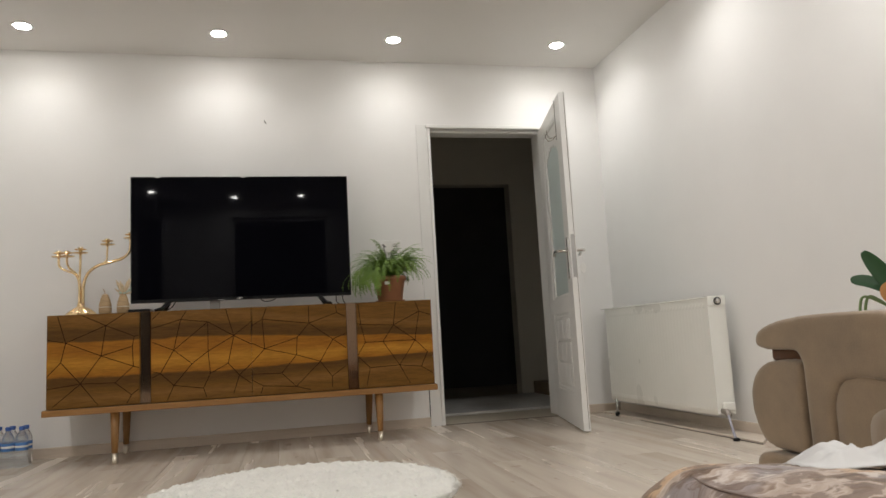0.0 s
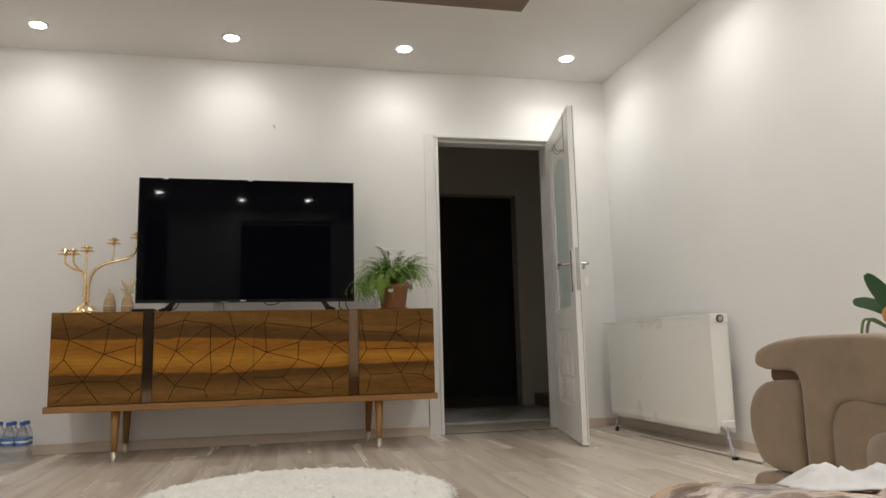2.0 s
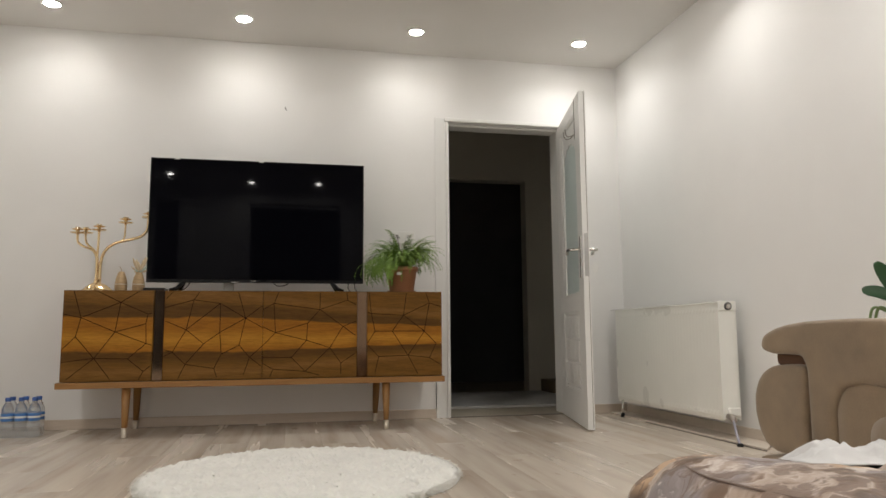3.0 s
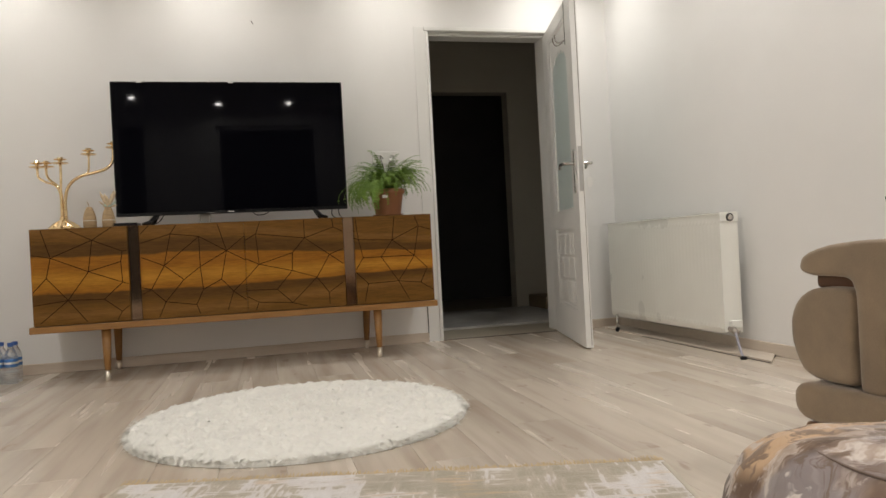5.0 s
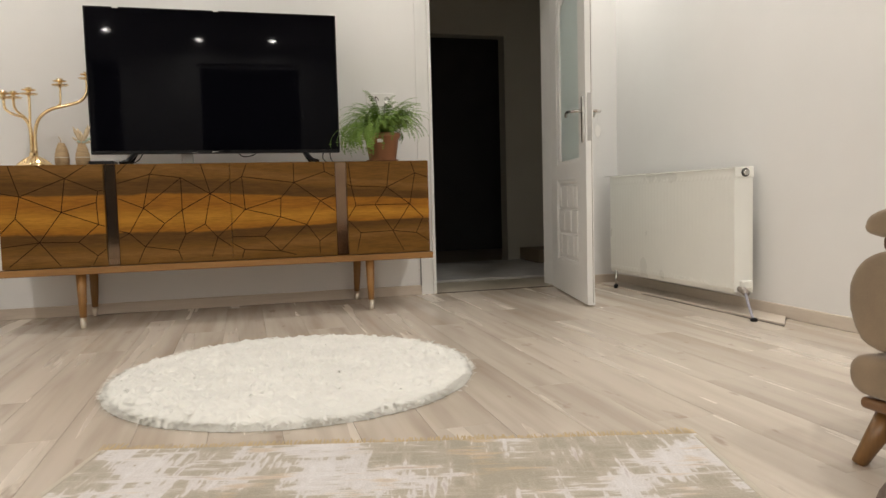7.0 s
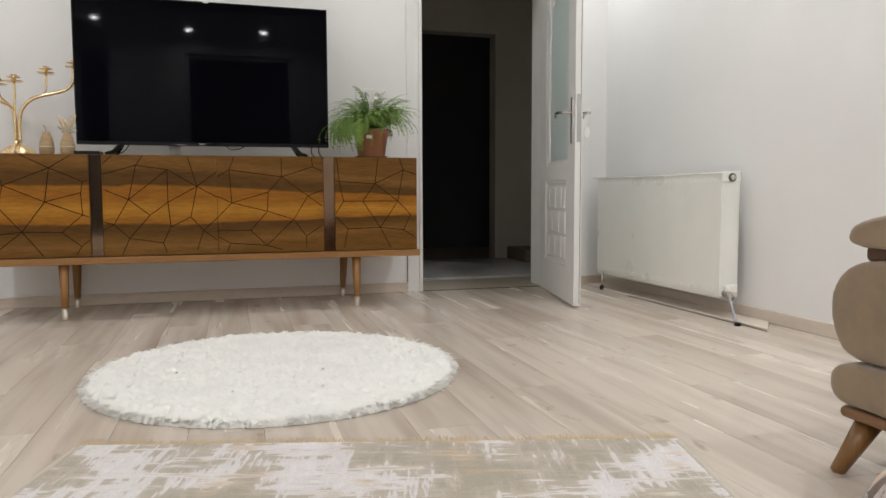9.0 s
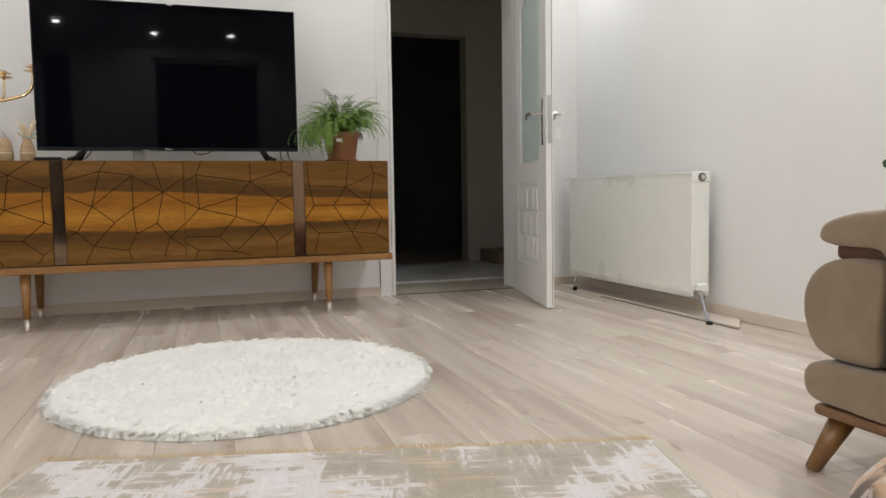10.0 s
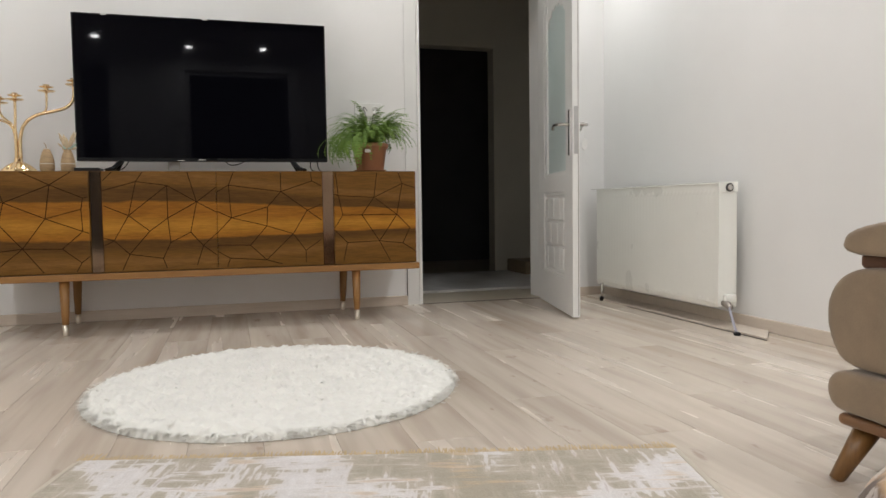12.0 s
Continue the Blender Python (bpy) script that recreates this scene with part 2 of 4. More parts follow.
HALLWALL = plain("hall_paint", (0.55, 0.52, 0.44), 0.7, vary=0.04, scale=2)
DARKWOOD = wood("dark_door_wood", (0.030, 0.019, 0.013), (0.055, 0.035, 0.023), "Z", 0.45)
PANELWOOD = wood("ceiling_panel_wood", (0.16, 0.105, 0.07), (0.24, 0.165, 0.115), "X", 0.5)
WHITE = plain("white_plastic", (0.80, 0.79, 0.76), 0.4, vary=0.02)


# ---- mesh helpers ----
def smooth(me, on=True):
    me.polygons.foreach_set("use_smooth", [on] * len(me.polygons))
    return me


def finish(name, bm, material, soft=False):
    me = bpy.data.meshes.new(name)
    bmesh.ops.recalc_face_normals(bm, faces=bm.faces)
    bm.to_mesh(me)
    bm.free()
    me.materials.append(material)
    return smooth(me) if soft else me


def part(name, bm, material, parent, label="", soft=False):
    ob = new(name, finish(name, bm, material, soft))
    ob.parent = parent
    if parent is not None:
        ob.matrix_parent_inverse = parent_world(parent).inverted()
    return tagged(ob, label)


def parent_world(ob):
    m = ob.matrix_basis.copy()
    while ob.parent is not None:
        m = ob.parent.matrix_basis @ ob.matrix_parent_inverse @ m
        ob = ob.parent
    return m


def thing(name, x, y, z, label, category, group="", kind=""):
    ob = new(name)
    ob.location = (x, y, z)
    ob.empty_display_size = 0.05
    return tagged(ob, label, category, group, kind)


def box(x0, x1, y0, y1, z0, z1, bev=0.0, bm=None, segs=2):
    b = bm or bmesh.new()
    r = bmesh.ops.create_cube(b, size=1.0)["verts"]
    bmesh.ops.scale(b, vec=(x1 - x0, y1 - y0, z1 - z0), verts=r)
    bmesh.ops.translate(b, vec=((x0 + x1) / 2, (y0 + y1) / 2, (z0 + z1) / 2), verts=r)
    if bev:
        edges = list({e for v in r for e in v.link_edges})
        bmesh.ops.bevel(b, geom=edges, offset=bev, segments=segs, affect="EDGES", profile=0.5)
    return b


def lathe(profile, cx=0, cy=0, n=24, bm=None):
    """Turned shape from (radius, height) pairs."""
    b = bm or bmesh.new()
    rings = []
    for r, z in profile:
        rings.append([b.verts.new((cx + r * math.cos(2 * math.pi * k / n), cy + r * math.sin(2 * math.pi * k / n), z)) for k in range(n)])
    for p, q in zip(rings, rings[1:]):
        for k in range(n):
            b.faces.new((p[k], p[(k + 1) % n], q[(k + 1) % n], q[k]))
    b.faces.new(rings[0][::-1])
    b.faces.new(rings[-1])
    return b


def tube(points, radii, n=10, bm=None):
    """Round bar along points; radii one number or one a point."""
    b = bm or bmesh.new()
    pts = [Vector(p) for p in points]
    if isinstance(radii, (int, float)):
        radii = [radii] * len(pts)
    rings, up = [], None
    for i, p in enumerate(pts):
        d = (pts[min(i + 1, len(pts) - 1)] - pts[max(i - 1, 0)]).normalized()
        if up is None:
            up = d.orthogonal().normalized()
        up = (up - d * up.dot(d)).normalized()
        side = d.cross(up)
        rings.append([b.verts.new(p + (up * math.cos(2 * math.pi * k / n) + side * math.sin(2 * math.pi * k / n)) * radii[i]) for k in range(n)])
    for p, q in zip(rings, rings[1:]):
        for k in range(n):
            b.faces.new((p[k], p[(k + 1) % n], q[(k + 1) % n], q[k]))
    b.faces.new(rings[0][::-1])
    b.faces.new(rings[-1])
    return b


def spline(points, steps=6):
    """Smooth line through points."""
    p = [Vector(points[0])] + [Vector(q) for q in points] + [Vector(points[-1])]
    out = []
    for i in range(1, len(p) - 2):
        for s in range(steps):
            t = s / steps
            out.append(0.5 * (2 * p[i] + (p[i + 1] - p[i - 1]) * t + (2 * p[i - 1] - 5 * p[i] + 4 * p[i + 1] - p[i + 2]) * t * t
                              + (3 * p[i] - p[i - 1] - 3 * p[i + 1] + p[i + 2]) * t ** 3))
    return out + [p[-2]]


def rounded(points, rounds=3):
    """Corner-cut closed outline."""
    pts = [Vector(p) for p in points]
    for _ in range(rounds):
        pts = [q for a, b in zip(pts, pts[1:] + pts[:1]) for q in (a * 0.75 + b * 0.25, a * 0.25 + b * 0.75)]
    return pts


def loft(outline, x0, x1):
    """A (y, z) outline drawn out along x."""
    b = bmesh.new()
    pts = [Vector(p) for p in outline]
    area = sum(p.x * q.y - q.x * p.y for p, q in zip(pts, pts[1:] + pts[:1]))
    if area < 0:
        pts.reverse()
    n = len(pts)
    rings = [[b.verts.new((x, p.x, p.y)) for p in pts] for x in (x0, x0 + 0.04, x1 - 0.04, x1)]
    for p, q in zip(rings, rings[1:]):
        for k in range(n):
            b.faces.new((p[k], p[(k + 1) % n], q[(k + 1) % n], q[k]))
    ends = [b.faces.new(rings[0][::-1]), b.faces.new(rings[-1])]
    bmesh.ops.triangulate(b, faces=ends, ngon_method="EAR_CLIP")
    return b


def eased(ob, rounds):
    """Stuffed look: even skin with softened rims."""
    m = ob.modifiers.new("skin", "REMESH")
    m.mode, m.voxel_size, m.use_smooth_shade = "VOXEL", 0.008, True
    f = ob.modifiers.new("soften", "SMOOTH")
    f.factor, f.iterations = 0.5, rounds
    return ob


def pillow(x0, x1, y0, y1, z0, z1, p=4.0, n=20, sag=0.0):
    """Stuffed block with full, round edges."""
    b = bmesh.new()
    bmesh.ops.create_uvsphere(b, u_segments=n * 2, v_segments=n, radius=1.0)
    for v in b.verts:
        c = v.co
        s = (abs(c.x) ** p + abs(c.y) ** p + abs(c.z) ** p) ** (1 / p)
        c = c / s
        v.co = ((x0 + x1) / 2 + c.x * (x1 - x0) / 2, (y0 + y1) / 2 + c.y * (y1 - y0) / 2, (z0 + z1) / 2 + c.z * (z1 - z0) / 2)
        if sag:
            v.co += Vector((0, 0, 1)) * sag * noise.noise(v.co * 5)
    return b


# ---- structure ----
XL, YR = -4.32, -5.75
DOOR_L, DOOR_R, DOOR_T = -1.325, -0.438, 2.095


def wall(name, boxes, material, label):
    b = bmesh.new()
    for q in boxes:
        box(*q, bm=b)
    ob = new(name, finish(name, b, material))
    return tagged(ob, label, "wall", kind="structure")


wall("wall_north", [(XL - 0.2, DOOR_L, 0, 0.2, -0.1, 2.7), (DOOR_L, DOOR_R, 0, 0.2, DOOR_T, 2.7), (DOOR_R, 0.2, 0, 0.2, -0.1, 2.7)], WALL, "white painted wall behind the sideboard with a doorway")
wall("wall_east", [(0, 0.2, YR - 0.2, 0, -0.1, 2.7)], WALL, "white painted plain wall beside the radiator")
wall("wall_west", [(XL - 0.2, XL, YR - 0.2, 0, -0.1, 2.7)], WALL, "white painted plain side wall")
WINDOWS = [(-4.22, -3.82, 0.1, 2.42), (-2.99, -1.68, 0.1, 2.36)]
wall("wall_south", [(XL - 0.2, -4.22, YR - 0.2, YR, -0.1, 2.7), (-3.82, -2.99, YR - 0.2, YR, -0.1, 2.7), (-1.68, 0.2, YR - 0.2, YR, -0.1, 2.7),
                    (-4.22, -3.82, YR - 0.2, YR, 2.42, 2.7), (-2.99, -1.68, YR - 0.2, YR, 2.36, 2.7),
                    (-4.22, -3.82, YR - 0.2, YR, -0.1, 0.1), (-2.99, -1.68, YR - 0.2, YR, -0.1, 0.1)], WALL, "white painted wall with tall windows")
for k, (a, b_, c, d) in enumerate(WINDOWS):
    w = thing("window_%d" % (k + 1), (a + b_) / 2, YR - 0.1, c, "tall window with night outside", "window", kind="structure")
    fr = bmesh.new()
    for q in ((a, a + 0.05, c, d), (b_ - 0.05, b_, c, d), (a + 0.05, b_ - 0.05, c, c + 0.05), (a + 0.05, b_ - 0.05, d - 0.05, d)):
        box(q[0], q[1], YR - 0.13, YR - 0.07, q[2], q[3], bm=fr)
    part("window_frame", fr, LACQUER, w)
    part("pane", box(a + 0.05, b_ - 0.05, YR - 0.105, YR - 0.098, c + 0.05, d - 0.05), PANE, w)

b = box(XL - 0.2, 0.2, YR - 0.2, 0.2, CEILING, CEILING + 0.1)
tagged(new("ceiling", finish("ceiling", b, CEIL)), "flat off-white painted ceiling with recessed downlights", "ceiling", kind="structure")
tagged(new("ceiling_panel", finish("ceiling_panel", box(-3.25, -1.07, -3.9, -1.235, CEILING - 0.11, CEILING - 0.001, 0.004), PANELWOOD)),
       "brown wood-look panel fixed under the ceiling", "ceiling panel", kind="structure")
floor = tagged(new("floor", finish("floor", box(XL - 0.2, 0.2, YR - 0.2, 0.0, -0.1, -0.009), SKIRTING_Y)), "pale white-washed oak laminate floor", "floor", kind="structure")

# hall beyond the doorway
wall("wall_hall_north", [(-2.6, -0.98, 1.94, 2.1, -0.1, 2.7), (-0.98, -0.085, 1.94, 2.1, 2.10, 2.7), (-0.085, 1.0, 1.94, 2.1, -0.1, 2.7)], HALLWALL, "dim hall wall with a dark doorway")
wall("wall_hall_east", [(0.55, 0.75, 0.2, 1.94, -0.1, 2.7)], HALLWALL, "dim hall side wall")
wall("wall_hall_west", [(-2.8, -2.6, 0.2, 1.94, -0.1, 2.7)], HALLWALL, "dim hall side wall")
wall("wall_far_room", [(-2.0, 0.9, 3.6, 3.75, -0.1, 2.7), (-2.15, -2.0, 2.1, 3.75, -0.1, 2.7), (0.75, 0.9, 2.1, 3.6, -0.1, 2.7)], FARWALL, "walls of the unlit room across the hall, its darkness put into their colour")
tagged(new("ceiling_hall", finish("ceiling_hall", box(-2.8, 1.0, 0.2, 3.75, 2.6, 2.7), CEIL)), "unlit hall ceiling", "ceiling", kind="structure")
tagged(new("floor_hall", finish("floor_hall", box(-2.8, 1.0, 0.0, 3.75, -0.1, -0.002), plain("hall_floor", (0.44, 0.39, 0.31), 0.5, vary=0.1)), ), "dull beige hall floor", "floor", kind="structure")

# door case
dc = thing("door_frame", DOOR_L, 0, 0, "white lacquered door casing round the open doorway", "door frame", kind="structure")
part("casing", box(DOOR_L - 0.078, DOOR_L, -0.006, -0.001, 0, DOOR_T + 0.006, 0.002), LACQUER, dc)
part("casing", box(DOOR_R, DOOR_R + 0.078, -0.006, -0.001, 0, DOOR_T + 0.006, 0.002), LACQUER, dc)
part("casing", box(DOOR_L - 0.010, DOOR_R + 0.010, -0.020, -0.0065, DOOR_T - 0.020, DOOR_T + 0.005, 0.003), LACQUER, dc, "thin lip over the opening")
for q in ((DOOR_L, DOOR_L + 0.022, 0, DOOR_T), (DOOR_R - 0.022, DOOR_R, 0, DOOR_T)):
    part("jamb", box(q[0], q[1], -0.012, 0.215, q[2], q[3] - 0.022, 0.002), LACQUER, dc)
part("head", box(DOOR_L + 0.001, DOOR_R - 0.001, -0.006, 0.215, DOOR_T - 0.022, DOOR_T, 0.002), LACQUER, dc)
part("stop", box(DOOR_L + 0.022, DOOR_L + 0.036, 0.05, 0.075, 0, DOOR_T - 0.022), LACQUER, dc)
part("stop", box(DOOR_L + 0.022, DOOR_R - 0.022, 0.05, 0.075, DOOR_T - 0.036, DOOR_T - 0.022), LACQUER, dc)
part("threshold", box(DOOR_L, DOOR_R, -0.01, 0.012, -0.005, 0.004, 0.002), plain("threshold_dark", (0.10, 0.075, 0.055), 0.5), dc)

# marble slab and low box in the hall
tagged(new("marble_slab", finish("marble_slab", box(-2.55, 0.5, 0.56, 1.93, -0.002, 0.016, 0.003), MARBLE)), "worn grey marble slab on the hall floor", "slab", kind="structure")
tagged(new("low_box", finish("low_box", box(0.02, 0.5, 1.45, 1.90, 0.016, 0.13, 0.006), plain("cardboard", (0.25, 0.19, 0.12), 0.8))), "low brown box on the hall floor", "box")

# skirting
def skirting(name, x0, x1, y0, y1, material):
    tagged(new(name, finish(name, box(x0, x1, y0, y1, 0.0, 0.062, 0.004), material)), "pale wood-look skirting board", "skirting", kind="structure")


skirting("baseboard", XL, DOOR_L - 0.077, -0.014, -0.001, SKIRTING)
skirting("baseboard", DOOR_R + 0.077, -0.001, -0.014, -0.001, SKIRTING)
skirting("baseboard", -0.014, -0.001, YR, -0.016, SKIRTING_Y)
skirting("baseboard", XL + 0.001, XL + 0.014, YR, -0.016, SKIRTING_Y)
GAPBROWN = plain("dark_gap", (0.09, 0.07, 0.055), 0.8)
b = bmesh.new()
low = [b.verts.new(p) for p in ((-0.016, -0.05, 0.0), (-0.165, -0.05, 0.0), (-0.165, -1.79, 0.0), (-0.016, -1.625, 0.0))]
f = b.faces.new(low)
top = bmesh.ops.extrude_face_region(b, geom=[f])["geom"]
bmesh.ops.translate(b, vec=(0, 0, 0.011), verts=[g for g in top if isinstance(g, bmesh.types.BMVert)])
strip = tagged(new("floor_strip", finish("floor_strip", b, SKIRTING_Y)), "loose pale laminate strip on the floor under the radiator", "floor strip", kind="structure")
part("edge_gap", tube([(-0.168, -0.60, 0.001), (-0.168, -1.79, 0.001), (-0.02, -1.63, 0.003)], 0.0032, 6), GAPBROWN, strip, "dark gap along the strip")


# downlights
def downlight(x, y, share):
    t = thing("downlight", x, y, CEILING, "round recessed white ceiling downlight, switched on", "downlight", "ceiling downlights")
    ring = lathe([(0.043, CEILING - 0.001), (0.046, CEILING - 0.006), (0.053, CEILING - 0.006), (0.060, CEILING - 0.001)], x, y, 28)
    part("bezel", ring, LACQUER, t, soft=True)
    part("diffuser", lathe([(0.044, CEILING - 0.0035), (0.042, CEILING - 0.0085), (0.02, CEILING - 0.0095)], x, y, 28), GLOW, t, "glowing round diffuser", soft=True)
    li = bpy.data.lights.new("downlight_beam", "AREA")
    li.shape, li.size, li.energy, li.color = "DISK", 0.060, LAMP_WATTS * share, LAMP_COLOUR
    li.spread = radians(140 if y > -1 or x > -1 else 166)
    ob = new("downlight_beam", li)
    ob.location = (x, y, CEILING - 0.012)


for q in LAMPS:
    downlight(*q, (0.44 if q[0] > -1 else 0.21) if q[1] > -1 else 0.55 if q[0] > -1 and q[1] > -2 else 0.95 if q[0] > -1 else 0.9 if q[1] > -4.5 else 1.25)

# ---- sideboard ----
sb = thing("sideboard", -2.545, -0.29, 0, "walnut and oak sideboard with inlaid line pattern on tapered legs", "sideboard")
part("body", box(-3.63, -1.465, -0.492, -0.07, 0.313, 0.828, 0.003), WALNUT, sb)
part("plinth", box(-3.65, -1.452, -0.522, -0.06, 0.277, 0.312, 0.004), OAK, sb, "honey oak plinth board")
INLAY = {
    (-3.63, -3.152): "11,100 20,70 15,49 0,34|20,70 63,87 84,100|36,100 63,87 94,74 99,75|20,70 58,54 63,87|58,54 92,63 94,74|92,63 93,41 58,54|15,49 36,25 58,54|0,21 36,25 73,24 93,41 99,39|7,2 36,25 55,1|73,24 91,10 99,16|91,10 86,1|0,74 20,70",
    (-3.092, -2.543): "35,100 29,90 22,56 9,31 22,17 15,0|0,81 29,90 56,86 82,69 100,58|74,100 82,69 76,38 58,28 51,12 54,2|22,56 56,86 56,53 58,28|1,66 22,56 40,40 22,17 51,12|0,34 9,31|0,26 9,31|40,40 56,53 82,69 100,84|76,38 87,24 81,4|100,37 87,24 99,14|9,100 1,91",
    (-2.541, -1.992): "16,100 11,86 13,52 0,37|0,79 11,86 60,79 90,90 99,85|60,100 60,79 47,63 13,52 0,59|90,90 89,100|60,79 85,59 99,48|99,65 85,59 71,34 83,16 83,3|47,63 46,43 13,52|46,43 71,34 45,7 11,10 0,17|46,43 30,23 0,24|30,23 45,7 60,2|83,16 98,27|11,10 8,1",
    (-1.927, -1.467): "2,100 5,74 10,53 0,39|0,76 5,74 48,72 33,53|52,99 48,72 83,87 100,82|10,53 33,53 76,53 92,38 83,21|78,100 83,87 76,53 48,72|76,53 68,42 54,24 33,53|0,37 15,23 54,24 83,21 100,11|15,23 10,3|54,24 67,2",
}
for (x0, x1), lines in INLAY.items():
    d = part("door", box(x0, x1, -0.51, -0.4925, 0.316, 0.826, 0.0015), WALNUT, sb)
    for line in lines.split("|"):
        b = bmesh.new()
        nodes = [tuple(float(v) / 100 for v in p.split(",")) for p in line.split()]
        for (u0, v0), (u1, v1) in zip(nodes, nodes[1:]):
            p, q = Vector((x0 + u0 * (x1 - x0), 0, 0.318 + v0 * 0.506)), Vector((x0 + u1 * (x1 - x0), 0, 0.318 + v1 * 0.506))
            m = pose(*((p + q) / 2), 0, 0, 0) @ Matrix.Rotation(-math.atan2(q.z - p.z, q.x - p.x), 4, "Y")
            r = bmesh.ops.create_cube(b, size=1.0)["verts"]
            bmesh.ops.scale(b, vec=((q - p).length, 0.0012, 0.0040), verts=r)
            bmesh.ops.transform(b, matrix=Matrix.Translation((0, -0.5104, 0)) @ m, verts=r)
        part("inlay_line", b, GROOVE, d)
for x0, x1 in ((-3.149, -3.095), (-1.989, -1.930)):
    part("metal_strip", box(x0, x1, -0.502, -0.4925, 0.316, 0.826, 0.001), BRONZE, sb, "polished bronze vertical strip")
for x in (-3.288, -1.808):
    for y, dy, dx in ((-0.47, -0.012, 0.0), (-0.085, 0.022, -0.022)):
        top, foot = Vector((x + dx * 0.6, y, 0.277)), Vector((x + dx, y + dy, 0))
        leg = part("leg", tube([top, top.lerp(foot, 0.5), top.lerp(foot, 0.80)], [0.025, 0.0205, 0.0165], 18), OAK_Z, sb, "tapered honey oak leg", soft=True)
        part("ferrule", tube([top.lerp(foot, 0.80), top.lerp(foot, 0.99), foot], [0.0168, 0.0140, 0.0132], 18), FERRULE, leg, "metal leg tip", soft=True)

# ---- television ----
tv = thing("television", -2.583, -0.33, 0.83, "large black flat television switched off on the sideboard", "television")
TX0, TX1, TZ0, TZ1 = -3.230, -1.938, 0.886, 1.647
part("housing", box(TX0, TX1, -0.352, -0.322, TZ0, TZ1, 0.004), BLACK, tv)
part("back_housing", box(TX0 + 0.12, TX1 - 0.12, -0.322, -0.28, TZ0 + 0.03, TZ0 + 0.45, 0.015), BLACK, tv)
part("screen", box(TX0 + 0.008, TX1 - 0.008, -0.357, -0.3515, TZ0 + 0.018, TZ1 - 0.008, 0.001), SCREEN, tv, "glossy black screen")
part("bezel", box(TX0 + 0.002, TX1 - 0.002, -0.3595, -0.3525, TZ0 + 0.001, TZ0 + 0.017, 0.001), BLACK, tv, "lower bezel")
part("badge", box(-2.63, -2.595, -0.3610, -0.3596, TZ0 + 0.005, TZ0 + 0.012), CHROME, tv, "small pale badge")
part("badge", box(-2.74, -2.70, -0.3608, -0.3596, TZ0 + 0.002, TZ0 + 0.005), CHROME, tv, "small pale indicator")
for x in (-3.075, -2.578):
    part("clip", box(x - 0.014, x + 0.014, -0.3590, -0.3572, TZ1 - 0.009, TZ1 - 0.003), WHITE, tv, "small pale clip on the top edge")
for x, s in ((-3.05, -1), (-2.10, 1)):
    b = tube([(x - s * 0.035, -0.34, TZ0 + 0.005), (x, -0.40, 0.846), (x + s * 0.03, -0.44, 0.836)], [0.013, 0.011, 0.008], 10)
    tube([(x - s * 0.035, -0.335, TZ0 + 0.005), (x, -0.26, 0.846), (x + s * 0.03, -0.20, 0.836)], [0.013, 0.011, 0.008], 10, bm=b)
    part("foot", b, BLACK, tv, soft=True)
for pts in (((-2.02, -0.31, 0.92), (-2.03, -0.30, 0.86), (-2.00, -0.27, 0.835), (-1.97, -0.2, 0.833)), ((-1.99, -0.31, 0.92), (-1.985, -0.29, 0.86), (-1.96, -0.25, 0.834)),
            ((-2.50, -0.31, 0.90), (-2.47, -0.305, 0.872), (-2.42, -0.305, 0.876), (-2.38, -0.31, 0.90)), ((-2.98, -0.3, 0.9), (-3.02, -0.29, 0.85), (-3.10, -0.28, 0.836))):
    part("cable", tube(spline(pts), 0.003, 6), BLACK, tv, "thin black cable")
part("bracket", box(-2.79, -2.73, -0.31, -0.28, 0.834, 0.90, 0.004), plain("grey_plastic", (0.42, 0.42, 0.40), 0.5), tv, "grey plastic block")

# ---- open door ----
LEAF_A, LEAF_B = Vector((-0.489, -0.055, 0)), Vector((-0.674, -0.924, 0))
along = (LEAF_B - LEAF_A).normalized()
LEAF = Matrix.Translation(LEAF_A) @ Matrix.Rotation(math.atan2(along.y, along.x), 4, "Z")
LW, LH, LT = 0.886, 2.02, 0.040


def leaf_part(name, b, material, parent, label="", soft=False):
    bmesh.ops.transform(b, matrix=LEAF, verts=b.verts)
    return part(name, b, material, parent, label, soft)


door = thing("door_1", -0.575, -0.045, 0, "white panelled door with frosted glass, standing wide open", "door", kind="structure")
# local x along the leaf, -y faces the sideboard side
b = bmesh.new()
GX0, GX1, GZ0, GZ1 = 0.172, 0.737, 0.80, 1.94
PX0, PX1, PZ0, PZ1 = 0.160, 0.700, 0.210, 0.702
for x0, x1, z0, z1 in ((0, PX0, 0.01, 0.01 + LH), (GX1, LW, 0.01, 0.01 + LH), (PX0, GX1, 0.01, PZ0), (PX0, GX1, PZ1, GZ0), (PX0, GX1, GZ1, 0.01 + LH),
                       (PX1, GX1, PZ0, PZ1), (PX0, GX0, GZ0, GZ1)):
    box(x0, x1, -LT / 2, LT / 2, z0, z1, bm=b)
leaf_part("leaf", b, LACQUER, door)
leaf_part("glass", box(GX0 + 0.04, GX1 - 0.01, -0.004, 0.004, GZ0 + 0.02, GZ1 - 0.02), FROST, door, "pale green frosted glass pane")
